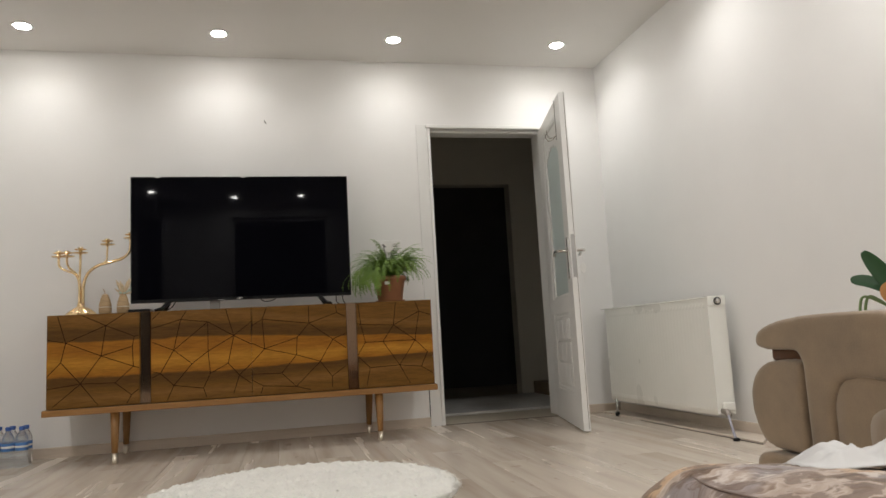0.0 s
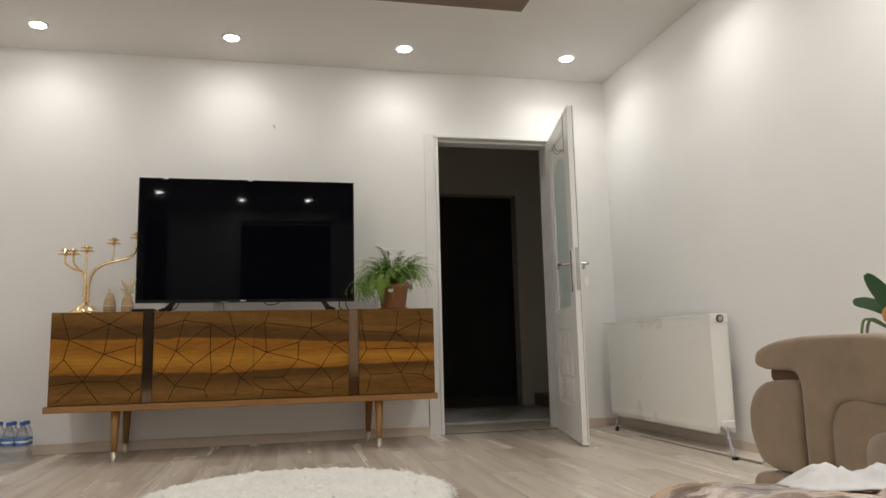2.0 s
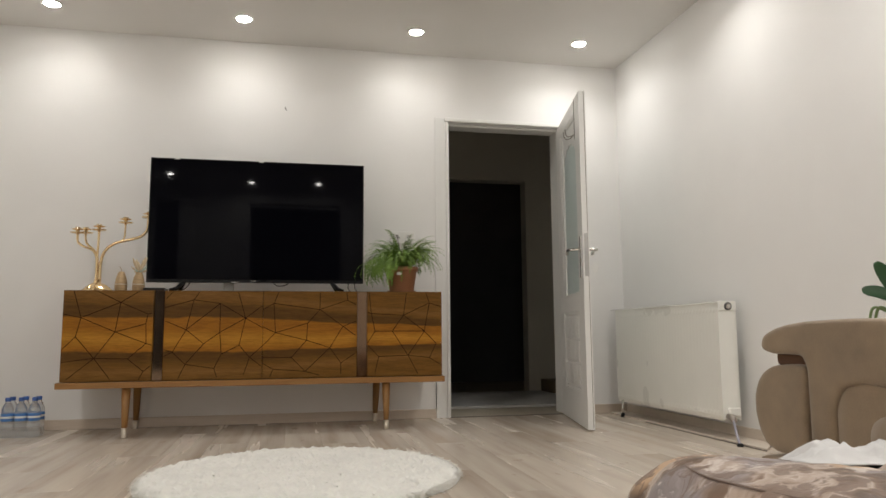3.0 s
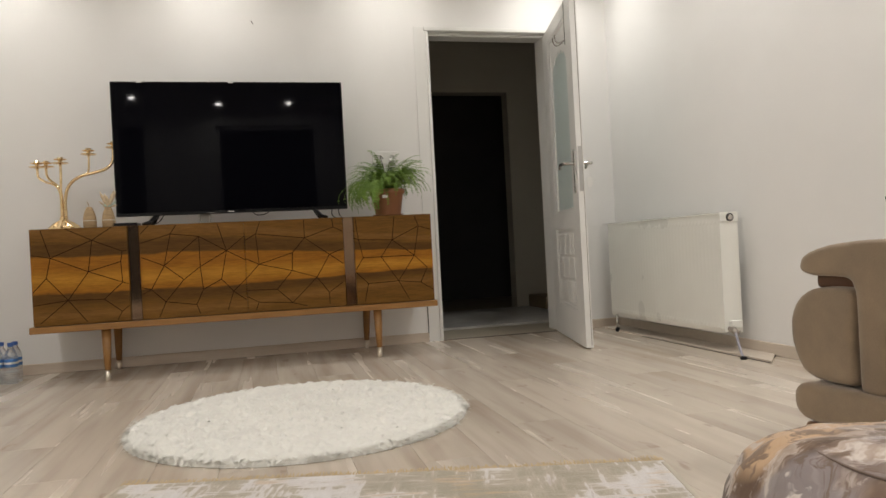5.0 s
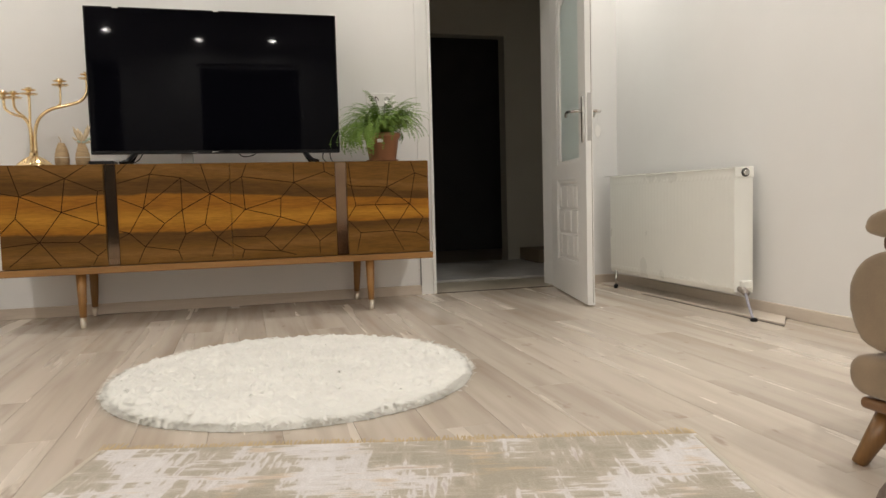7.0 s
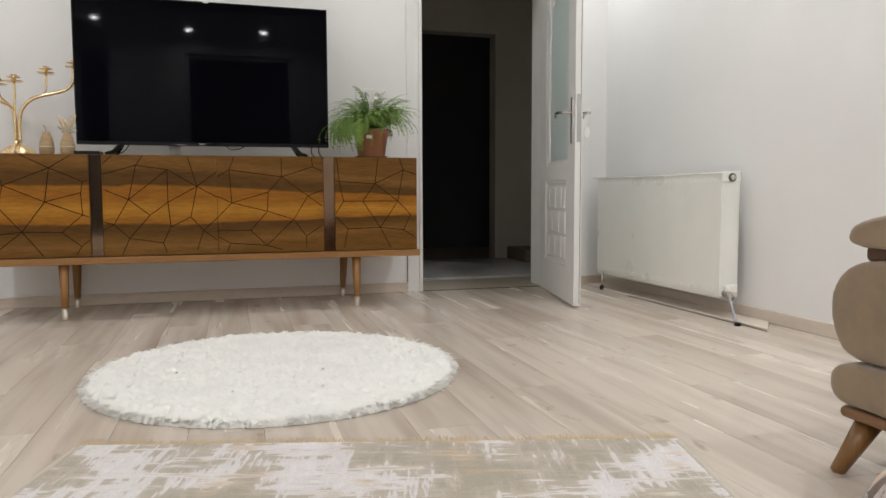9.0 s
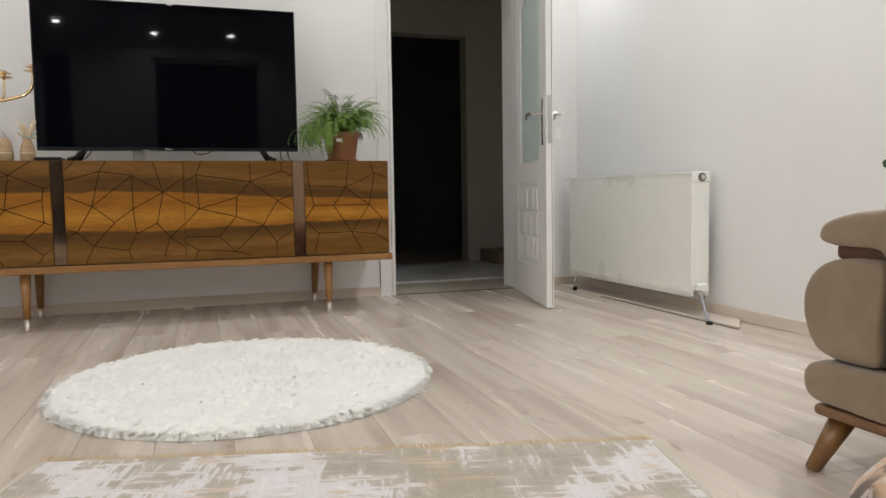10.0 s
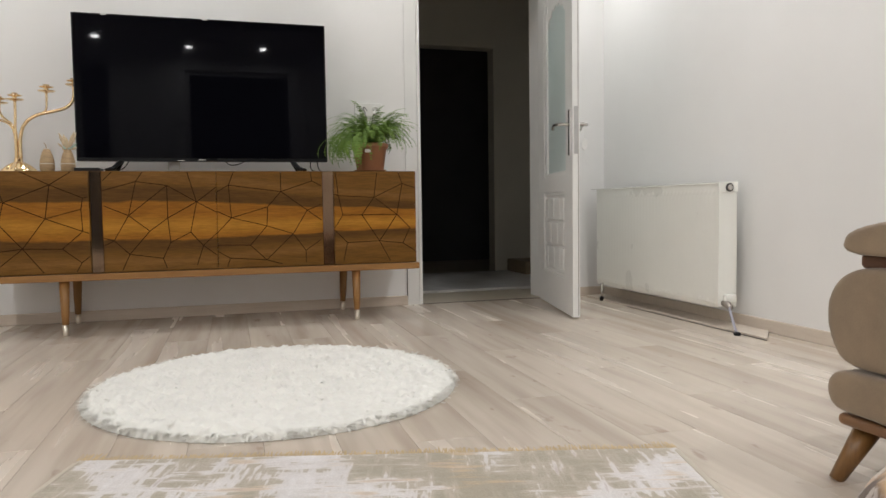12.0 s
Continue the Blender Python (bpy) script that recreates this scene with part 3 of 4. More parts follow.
for x0, x1, z0, z1 in ((GX0, GX0 + 0.06, GZ0, GZ1), (GX1 - 0.02, GX1, GZ0, GZ1), (GX0 + 0.035, GX1 - 0.02, GZ0, GZ0 + 0.02), (GX0 + 0.035, GX1 - 0.02, GZ1 - 0.02, GZ1)):
    leaf_part("glazing_bead", box(x0, x1, -LT / 2 + 0.003, LT / 2 - 0.003, z0, z1, 0.003), LACQUER, door)
leaf_part("panel", box(PX0, PX1, -0.010, 0.010, PZ0, PZ1), LACQUER, door)
for x0, x1, z0, z1 in ((PX0, PX0 + 0.02, PZ0, PZ1), (PX1 - 0.02, PX1, PZ0, PZ1), (PX0 + 0.02, PX1 - 0.02, PZ0, PZ0 + 0.02), (PX0 + 0.02, PX1 - 0.02, PZ1 - 0.02, PZ1)):
    leaf_part("moulding", box(x0, x1, -0.017, 0.017, z0, z1, 0.004), LACQUER, door)
for r in range(3):
    z0 = PZ0 + 0.035 + r * 0.145
    edges = [PX0 + 0.03, PX0 + 0.19, PX0 + 0.36, PX1 - 0.03] if r % 2 else [PX0 + 0.03, PX0 + 0.11, PX0 + 0.27, PX0 + 0.42, PX1 - 0.03]
    for x0, x1 in zip(edges, edges[1:]):
        leaf_part("raised_block", box(x0 + 0.006, x1 - 0.006, -0.019, 0.019, z0, z0 + 0.132, 0.007), LACQUER, door)
for s in (-1, 1):
    plate = leaf_part("handle_plate", box(0.803, 0.839, s * LT / 2 - 0.005, s * LT / 2 + 0.005, 0.895, 1.145, 0.003), CHROME, door, "satin chrome back plate")
    y = s * (LT / 2 + 0.002)
    leaf_part("lever", tube(spline([(0.821, y, 1.065), (0.821, y + s * 0.045, 1.065), (0.801, y + s * 0.058, 1.065), (0.715, y + s * 0.058, 1.070), (0.675, y + s * 0.056, 1.052)]), 0.009, 12), CHROME, plate, "curved chrome lever", soft=True)
leaf_part("lock_plate", box(LW - 0.001, LW + 0.0025, -0.011, 0.011, 0.90, 1.155, 0.001), plain("lock_steel", (0.45, 0.44, 0.43), 0.35, 1.0), door, "grey steel lock plate")
leaf_part("edge_groove", box(0.0, LW + 0.001, LT / 2 - 0.010, LT / 2 - 0.006, 2.0299, 2.0305), BLACK, door)
for z in (0.25, 1.05, 1.85):
    leaf_part("hinge", lathe([(0.008, z - 0.05), (0.009, z - 0.045), (0.009, z + 0.045), (0.008, z + 0.05)], -0.008, LT / 2, 12), CHROME, door, soft=True)
b = bmesh.new()
n = 24
lo = [(GX0 + 0.02 + (GX1 - GX0 - 0.04) * k / n, 1.70 + 0.10 * (1 - abs(2 * k / n - 1) ** 2) + 0.012 * math.cos(k * 1.6)) for k in range(n + 1)]
for yy in (-0.009, 0.009):
    vs = [b.verts.new((x, yy, z)) for x, z in lo] + [b.verts.new((GX1 - 0.02, yy, GZ1 - 0.02)), b.verts.new((GX0 + 0.02, yy, GZ1 - 0.02))]
    b.faces.new(vs)
bmesh.ops.bridge_loops(b, edges=list(b.edges))
bmesh.ops.triangulate(b, faces=[f for f in b.faces if len(f.verts) > 4], ngon_method="EAR_CLIP")
leaf_part("arched_head", b, LACQUER, door, "white scalloped arch above the glass")
hook = leaf_part("coat_hook", box(0.728, 0.738, -LT / 2 - 0.003, -LT / 2, 1.775, 2.030, 0.001), plain("hook_steel", (0.30, 0.28, 0.26), 0.35, 1.0), door, "narrow metal over-door hook strip")
for x in (0.64, 0.70):
    leaf_part("hook_arm", tube(spline([(0.732, -LT / 2 - 0.004, 1.80), (x + 0.01, -LT / 2 - 0.012, 1.80), (x, -LT / 2 - 0.035, 1.795), (x - 0.005, -LT / 2 - 0.05, 1.815), (x - 0.01, -LT / 2 - 0.052, 1.845)]), 0.0035, 8), CHROME, hook, soft=True)
leaf_part("edge_rebate", box(LW - 0.001, LW + 0.0012, LT / 2 - 0.010, LT / 2 - 0.007, 0.02, 2.028), plain("rebate_shadow", (0.22, 0.18, 0.15), 0.8), door, "thin dark rebate line on the door edge")

# ---- radiator ----
rad = thing("radiator", -0.10, -0.87, 0, "white ribbed steel panel radiator on the wall", "radiator")
RY0, RY1, RZ0, RZ1 = -1.445, -0.203, 0.102, 0.722
b = bmesh.new()
prof = []
y = RY0 + 0.03
while y < RY1 - 0.035:
    prof += [(y, 0.0), (y + 0.006, 0.0011), (y + 0.0125, 0.0011), (y + 0.0185, 0.0)]
    y += 0.0333
rows = [(RZ0, 0.010, 0.0), (RZ0 + 0.026, 0.0, 0.0), (RZ0 + 0.034, 0.0, -1.5), (RZ0 + 0.044, 0.0, -1.5), (RZ0 + 0.052, 0.0, 0.4), (RZ1 - 0.056, 0.0, 0.4),
        (RZ1 - 0.048, 0.0, -1.0), (RZ1 - 0.040, 0.0, -1.0), (RZ1 - 0.030, 0.0, 0.0), (RZ1 - 0.001, 0.001, 0.0)]
prof = [(RY0, 0.0)] + prof + [(RY1, 0.0)]
grid = []
for z, inset, amt in rows:
    grid.append([b.verts.new((-0.165 + inset + d * amt, yy, z)) for yy, d in prof])
for p, q in zip(grid, grid[1:]):
    for k in range(len(prof) - 1):
        b.faces.new((p[k], p[k + 1], q[k + 1], q[k]))
part("front_panel", b, ENAMEL, rad)
part("rear_panel", box(-0.070, -0.058, RY0, RY1, RZ0, RZ1, 0.004), ENAMEL, rad)
for y0, y1 in ((RY0, RY0 + 0.003), (RY1 - 0.003, RY1)):
    part("side_cover", box(-0.1645, -0.058, y0, y1, RZ0 + 0.01, RZ1, 0.001), ENAMEL, rad)
part("top_frame", box(-0.168, -0.058, RY0, RY1, RZ1 - 0.004, RZ1 + 0.003, 0.002), ENAMEL, rad)
b = bmesh.new()
for k in range(60):
    yy = RY0 + 0.03 + k * 0.0222
    box(-0.15, -0.07, yy, yy + 0.012, RZ1 + 0.003, RZ1 + 0.006, bm=b)
tagged(part("top_grille", b, plain("grille_shadow", (0.45, 0.44, 0.41), 0.5), rad, "slotted top grille"), kind="stuff")
part("inner_fins", box(-0.15, -0.072, RY0 + 0.03, RY1 - 0.03, RZ0 + 0.03, RZ1 - 0.01), plain("inner_steel", (0.5, 0.49, 0.46), 0.5), rad)
valve = part("valve_block", box(-0.166, -0.058, RY0 - 0.006, RY0 + 0.002, RZ1 - 0.045, RZ1 + 0.006, 0.003), ENAMEL, rad)
for ring, mat_, name, label in (([(0.021, 0), (0.0215, 0.006), (0.016, 0.008)], plain("dark_ring", (0.06, 0.055, 0.05), 0.4), "plug_ring", "dark ring of the plug"),
                                ([(0.014, 0), (0.014, 0.011), (0.008, 0.014)], CHROME, "plug", "small round chrome plug")):
    bm_ = lathe(ring, 0, 0, 20)
    bmesh.ops.transform(bm_, matrix=pose(-0.110, RY0 - 0.006, RZ1 - 0.022, 90, 0, 0), verts=bm_.verts)
    part(name, bm_, mat_, valve, label, soft=True)
part("valve_cover", box(-0.14, -0.07, RY0 - 0.022, RY0 - 0.001, 0.125, 0.17, 0.008), ENAMEL, rad)
part("valve_body", tube([(-0.135, RY0 + 0.01, 0.128), (-0.132, RY0 - 0.03, 0.122), (-0.14, RY0 - 0.06, 0.108)], [0.014, 0.018, 0.014], 12), plain("nickel", (0.40, 0.36, 0.33), 0.35, 1.0), rad, "tarnished nickel valve", soft=True)
part("supply_pipe", tube(spline([(-0.14, RY0 - 0.05, 0.115), (-0.17, -1.56, 0.06), (-0.198, -1.63, 0.0)]), 0.0065, 12), plain("grey_pipe", (0.34, 0.33, 0.38), 0.4), rad, "grey plastic supply pipe", soft=True)
part("pipe_collar", lathe([(0.016, 0.0), (0.017, 0.010), (0.011, 0.016)], -0.198, -1.63, 14), BLACK, rad, "black floor collar", soft=True)
part("supply_pipe", tube([(-0.165, -0.275, 0.115), (-0.168, -0.276, 0.0)], 0.0085, 12), CHROME, rad, "thin metal pipe", soft=True)
part("pipe_collar", lathe([(0.014, 0.0), (0.015, 0.022), (0.010, 0.026)], -0.168, -0.276, 14), BLACK, rad, "black floor collar", soft=True)

# ---- sofa ----
sofa = thing("sofa", -0.65, -4.25, 0, "taupe suede sofa with rolled arms and stained wooden legs", "sofa")
SF, SBK, YA, YB = -1.165, -0.10, -3.14, -5.36


def arm_side(s):
    """Outlines for one arm; s = 1 is the far end, -1 the near end mirrored."""
    mid = (YA + YB) / 2
    fy = (lambda y: y) if s > 0 else (lambda y: 2 * mid - y)
    cap = [(fy(y), z) for y, z in ((-3.184, 0.503), (-3.182, 0.545), (-3.222, 0.566), (-3.30, 0.582), (-3.42, 0.588), (-3.60, 0.588), (-3.71, 0.565), (-3.745, 0.50), (-3.71, 0.45), (-3.62, 0.435), (-3.51, 0.445), (-3.452, 0.42), (-3.435, 0.36),
                                   (-3.432, 0.24), (-3.40, 0.24), (-3.362, 0.24), (-3.353, 0.25), (-3.353, 0.40), (-3.353, 0.500), (-3.30, 0.503))]
    panel = [(fy(y), z) for y, z in ((-3.190, 0.252), (-3.153, 0.30), (-3.134, 0.365), (-3.147, 0.42), (-3.178, 0.456), (-3.225, 0.478), (-3.335, 0.480), (-3.349, 0.470), (-3.342, 0.40), (-3.334, 0.33), (-3.345, 0.262), (-3.330, 0.250))]
    eased(part("arm_cap", loft(rounded(cap, 2), SF, SBK), SUEDE, sofa, soft=True), 14)
    eased(part("arm_panel", loft(rounded(panel, 2), SF + 0.004, SBK), SUEDE, sofa, soft=True), 22)
    y0, y1 = sorted((fy(-3.203), fy(-3.355)))
    part("arm_trim", box(SF + 0.034, SBK, y0, y1, 0.472, 0.508, 0.012, segs=4), TRIMWOOD, sofa, "stained wood trim under the arm, its shade put into the colour")
    y0, y1 = sorted((fy(-3.322), fy(-3.368)))
    part("arm_trim", box(SF + 0.040, SBK, y0, y1, 0.245, 0.49), TRIMWOOD, sofa, "stained wood in the arm seam, its shade put into the colour")


    y0, y1 = sorted((fy(-3.39), fy(-3.76)))
    part("inner_arm", pillow(SF + 0.010, SBK, y0, y1, 0.20, 0.53, 12), SUEDE, sofa, soft=True)


arm_side(1)
arm_side(-1)
mid_y = (YA + YB) / 2
half = [(-3.206, 0.252), (-3.169, 0.235), (-3.159, 0.20), (-3.172, 0.165), (-3.218, 0.148)]
band = rounded(half + [(2 * mid_y - y, z) for y, z in half[::-1]], 2)
eased(part("base_band", loft(band, SF - 0.018, SBK), SUEDE, sofa, soft=True), 18)
part("base_rail", box(SF - 0.004, SBK + 0.02, YB + 0.045, YA - 0.045, 0.122, 0.149, 0.012, segs=4), RAILWOOD, sofa, "stained wooden base rail")
for k in range(2):
    y1 = -3.378 - k * 0.855
    part("seat_cushion", pillow(SF - 0.055, SBK - 0.2, y1 - 0.85, y1 - (0.05 if k == 0 else 0), 0.20, 0.432, 3.2, 28), SUEDE, sofa, soft=True)
    part("back_cushion", pillow(-0.50, SBK - 0.04, y1 - 0.825, y1 - 0.02, 0.39, 0.66, 4), SUEDE, sofa, soft=True)
part("backrest", pillow(-0.36, SBK + 0.02, YB + 0.2, YA - 0.2, 0.22, 0.62, 9), SUEDE, sofa, soft=True)
for x, dx in ((SF + 0.055, -0.072), (SBK - 0.08, 0.06)):
    for y, dy in ((YA - 0.083, 0.022), (YB + 0.083, -0.022)):
        part("leg", tube([(x, y, 0.124), (x + dx, y + dy, 0.0)], [0.029, 0.0155], 20), BEECH, sofa, "tapered stained beech leg", soft=True)

# ---- rugs ----
RC = Vector((-2.325, -1.895, 0))
RR = 0.625
rug = thing("round_rug", RC.x, RC.y, 0, "round cream shaggy rug lying on the laminate", "rug")
NR, NA = 110, 420
V, F = [(RC.x, RC.y, 0.034)], []
for i in range(1, NR + 1):
    for k in range(NA):
        a, e = 2 * math.pi * k / NA, i / NR
        x, y = RC.x + RR * e * math.cos(a), RC.y + RR * e * math.sin(a)
        h = 0.031 + 0.006 * noise.noise((x * 15, y * 15, 0)) + 0.015 * noise.noise((x * 36, y * 36, 4)) + 0.009 * noise.noise((x * 90, y * 90, 8))
        h *= max(0.0, 1 - e ** 22) ** 0.5
        j = 0.006 * noise.noise((x * 50, y * 50, 2)) * (e > 0.9) + 0.003 * noise.noise((x * 70, y * 70, 6))
        V.append((x + j * math.cos(a), y + j * math.sin(a), max(0.001, h)))
for k in range(NA):
    F.append((0, 1 + k, 1 + (k + 1) % NA))
for i in range(NR - 1):
    p, q = 1 + i * NA, 1 + (i + 1) * NA
    for k in range(NA):
        F.append((p + k, q + k, q + (k + 1) % NA, p + (k + 1) % NA))
me = bpy.data.meshes.new("pile_surface")
me.from_pydata(V, [], F)
me.materials.append(PILE)
ob = new("pile_surface", smooth(me))
ob.parent, ob.matrix_parent_inverse = rug, parent_world(rug).inverted()
rng = random.Random(4)
V, F = [], []
for k in range(3000):
    rim = k < 2500
    a = rng.uniform(0, 2 * math.pi)
    rr = RR * (rng.uniform(0.955, 0.99) if rim else math.sqrt(rng.random()) * 0.97)
    x, y = RC.x + rr * math.cos(a), RC.y + rr * math.sin(a)
    turn = a + rng.uniform(-0.9, 0.9) if rim else rng.uniform(0, 2 * math.pi)
    dx, dy = math.cos(turn), math.sin(turn)
    w, ln = rng.uniform(0.0022, 0.0045) if rim else rng.uniform(0.003, 0.006), rng.uniform(0.014, 0.030) if rim else rng.uniform(0.010, 0.022)
    z = rng.uniform(0.005, 0.028) if rim else rng.uniform(0.029, 0.033)
    rise = rng.uniform(-0.014, 0.003) if rim else rng.uniform(-0.002, 0.006)
    px, py = -dy * w, dx * w
    i = len(V)
    V += [(x - px, y - py, z - 0.002), (x + px, y + py, z - 0.002), (x + dx * ln * 0.6 + px, y + dy * ln * 0.6 + py, z + rise * 0.5),
          (x + dx * ln * 0.6 - px, y + dy * ln * 0.6 - py, z + rise * 0.5), (x + dx * ln, y + dy * ln, max(0.002, z + rise))]
    F += [(i, i + 1, i + 2, i + 3), (i + 3, i + 2, i + 4)]
me = bpy.data.meshes.new("shag")
me.from_pydata(V, [], F)
me.materials.append(PILE)
ob = new("shag", me)
ob.parent, ob.matrix_parent_inverse = rug, parent_world(rug).inverted()
tagged(ob, "thick cream shag pile", kind="stuff")

CARPET_AT = Matrix.Translation((-1.405, -2.923, 0)) @ Matrix.Rotation(radians(-14.8), 4, "Z")
carpet = thing("area_rug", -2.2, -3.6, 0, "flat distressed sand and white rug with ochre fringe", "rug")
ob = part("weave", box(-1.49, 0, -2.3, 0, 0.001, 0.009, 0.002), CARPET, carpet)
ob.matrix_basis, ob.matrix_parent_inverse = CARPET_AT, parent_world(carpet).inverted()
b = box(-0.012, 0.002, -2.3, -0.02, 0.0015, 0.0105, 0.002)
box(-1.492, -1.478, -2.3, -0.02, 0.0015, 0.0105, 0.002, bm=b)
bmesh.ops.transform(b, matrix=CARPET_AT, verts=b.verts)
part("edge_binding", b, plain("pale_binding", (0.50, 0.45, 0.37), 0.9), carpet, "pale bound side edges")
V, F = [], []
for k in range(520):
    x = -1.49 + 1.49 * k / 519 + rng.uniform(-0.002, 0.002)
    n = noise.noise((x * 6, 3.1, 0))
    ln = 0.010 + 0.016 * max(0, n + 0.25) + (0.018 if x > -0.06 or x < -1.43 else 0) + rng.uniform(0, 0.006)
    dx, i, z = rng.uniform(-0.006, 0.006), len(V), 0.006 + rng.uniform(0, 0.008)
    V += [CARPET_AT @ Vector(p) for p in ((x - 0.0016, -0.004, 0.009), (x + 0.0016, -0.004, 0.009), (x + dx + 0.0012, ln, z), (x + dx - 0.0012, ln, z))]
    F.append((i, i + 1, i + 2, i + 3))
me = bpy.data.meshes.new("fringe")
me.from_pydata(V, [], F)
me.materials.append(FRINGE)
ob = new("fringe", me)
ob.parent, ob.matrix_parent_inverse = carpet, parent_world(carpet).inverted()
tagged(ob, "short ochre fringe", kind="stuff")
# ---- things ----
TOP = 0.828


def leaf_material(name, dark, lite, rough):
    m, nt, bsdf, links = nodes_of(name)
    c = place(nt)
    rnd = nt.nodes.new("ShaderNodeObjectInfo").outputs["Random"]
    big = tex_noise(nt, c, 14, 3, 0.6)
    col = mixed(nt, 0.5, ramp(nt, big, (0.3, dark), (0.7, lite)), ramp(nt, rnd, (0.0, dark), (1.0, lite)))
    links.new(col, bsdf.inputs["Base Color"])
    bsdf.inputs["Roughness"].default_value = rough
    bsdf.inputs["Subsurface Weight"].default_value = 0.0
    bump(nt, bsdf, tex_noise(nt, c, 90, 2, 0.5), 0.15, 0.001)
    return m


FERN = leaf_material("fern_green", (0.075, 0.165, 0.020), (0.27, 0.42, 0.07), 0.55)
ORCHID = leaf_material("orchid_green", (0.020, 0.065, 0.024), (0.035, 0.10, 0.038), 0.3)


# fern in its pot
def frond(parent, base, az, lift, length, droop, rnd):
    """One arching fern leaf with paired leaflets."""
    b = bmesh.new()
    pts, p, el = [], Vector(base), lift
    n = 18
    for k in range(n + 1):
        pts.append(p.copy())
        p += Vector((math.cos(az) * math.cos(el), math.sin(az) * math.cos(el), math.sin(el))) * (length / n)
        el -= droop / n * (0.5 + 1.2 * k / n)
        az += rnd.uniform(-0.05, 0.05)
    tube(pts, [0.0016 * (1 - 0.7 * k / n) for k in range(n + 1)], 4, bm=b)
    for k in range(2, n):
        for h in (rnd.uniform(0.0, 0.5),):
            a, q = pts[k].lerp(pts[k + 1], h), pts[k + 1] - pts[k]
            d = q.normalized()
            side = d.cross(Vector((0, 0, 1)))
            if side.length < 0.05:
                side = Vector((1, 0, 0))
            side.normalize()
            up = side.cross(d)
            t = (k + h) / n
            ln = 0.0165 * math.sin(math.pi * min(1, 0.16 + 0.84 * t)) ** 0.7 * rnd.uniform(0.55, 1.25) + 0.003
            for s in (-1, 1):
                tip = a + side * s * ln + d * ln * 0.35 - up * ln * rnd.uniform(0.05, 0.35)
                w = d * 0.0030
                mid = a.lerp(tip, 0.5) + up * 0.001
                b.faces.new([b.verts.new(v) for v in (a - w * 0.5, mid - w, tip, mid + w, a + w * 0.5)])
    return part("frond", b, FERN, parent)


PX, PY = -1.69, -0.33
fern = thing("potted_fern", PX, PY, TOP, "bushy green fern in a terracotta-coloured pot on the sideboard", "potted plant")
pot = part("pot", lathe([(0.072, 0.836), (0.078, 0.848), (0.096, 0.965), (0.105, 0.967), (0.108, 0.992), (0.102, 0.993), (0.096, 0.98), (0.02, 0.978)], PX, PY, 36), TERRACOTTA, fern, "terracotta-coloured plastic pot", soft=True)
part("saucer", lathe([(0.076, TOP), (0.092, TOP + 0.010), (0.094, TOP + 0.014), (0.083, TOP + 0.012), (0.03, TOP + 0.008)], PX, PY, 36), TERRACOTTA, fern, soft=True)
part("soil", lathe([(0.095, 0.982), (0.06, 0.988), (0.01, 0.99)], PX, PY, 20), plain("dark_soil", (0.05, 0.033, 0.02), 0.95, vary=0.3), fern)
part("pot_label", box(PX - 0.045, PX - 0.013, PY - 0.096, PY - 0.086, 0.937, 0.956, 0.001), WHITE, pot, "small white label")
rnd = random.Random(23)
for k in range(200):
    az = rnd.uniform(0, 2 * math.pi)
    r0 = rnd.uniform(0.0, 0.06)
    hang = math.cos(az) < -0.2 and math.sin(az) < -0.05 and rnd.random() < 0.75
    length = rnd.uniform(0.15, 0.27) + (0.06 if hang else 0) + (0.03 if math.cos(az) > 0.6 else 0)
    if math.sin(az) > 0.4:
        length *= 0.85
    frond(fern, (PX + r0 * math.cos(az), PY + r0 * math.sin(az), 0.985), az, rnd.uniform(0.25, 0.75) if hang else rnd.uniform(0.7, 1.5), length, rnd.uniform(1.9, 2.4) if hang else rnd.uniform(1.2, 2.9), rnd)
for k in range(150):
    az = rnd.uniform(0, 2 * math.pi)
    frond(fern, (PX + 0.03 * math.cos(az), PY + 0.03 * math.sin(az), 0.985), az, rnd.uniform(0.95, 1.5), rnd.uniform(0.20, 0.32), rnd.uniform(1.3, 2.7), rnd)
for k in range(80):
    az = math.pi + rnd.uniform(0.05, 1.25)
    r0 = rnd.uniform(0.04, 0.085)
    frond(fern, (PX + r0 * math.cos(az), PY + r0 * math.sin(az), 0.985), az, rnd.uniform(0.4, 0.95), rnd.uniform(0.20, 0.31), rnd.uniform(2.4, 3.1), rnd)
for k, (dx, dy, dz) in enumerate(((-0.035, -0.02, 0.20), (0.02, -0.03, 0.16))):
    part("dry_stalk", tube(spline([(PX, PY, 1.0), (PX + dx * 0.5, PY + dy, 1.0 + dz * 0.6), (PX + dx, PY + dy, 1.0 + dz), (PX + dx + 0.02, PY + dy, 1.0 + dz - 0.02)]), 0.0022, 5), plain("dry_stalk", (0.06, 0.04, 0.035), 0.8), fern, "dark dry stalk")

# candelabra
CX, CY = -3.51, -0.30
cand = thing("candelabra", CX, CY, TOP, "polished brass branched candelabra with empty cups", "candelabra")
b = bmesh.new()
n = 48
rings = []
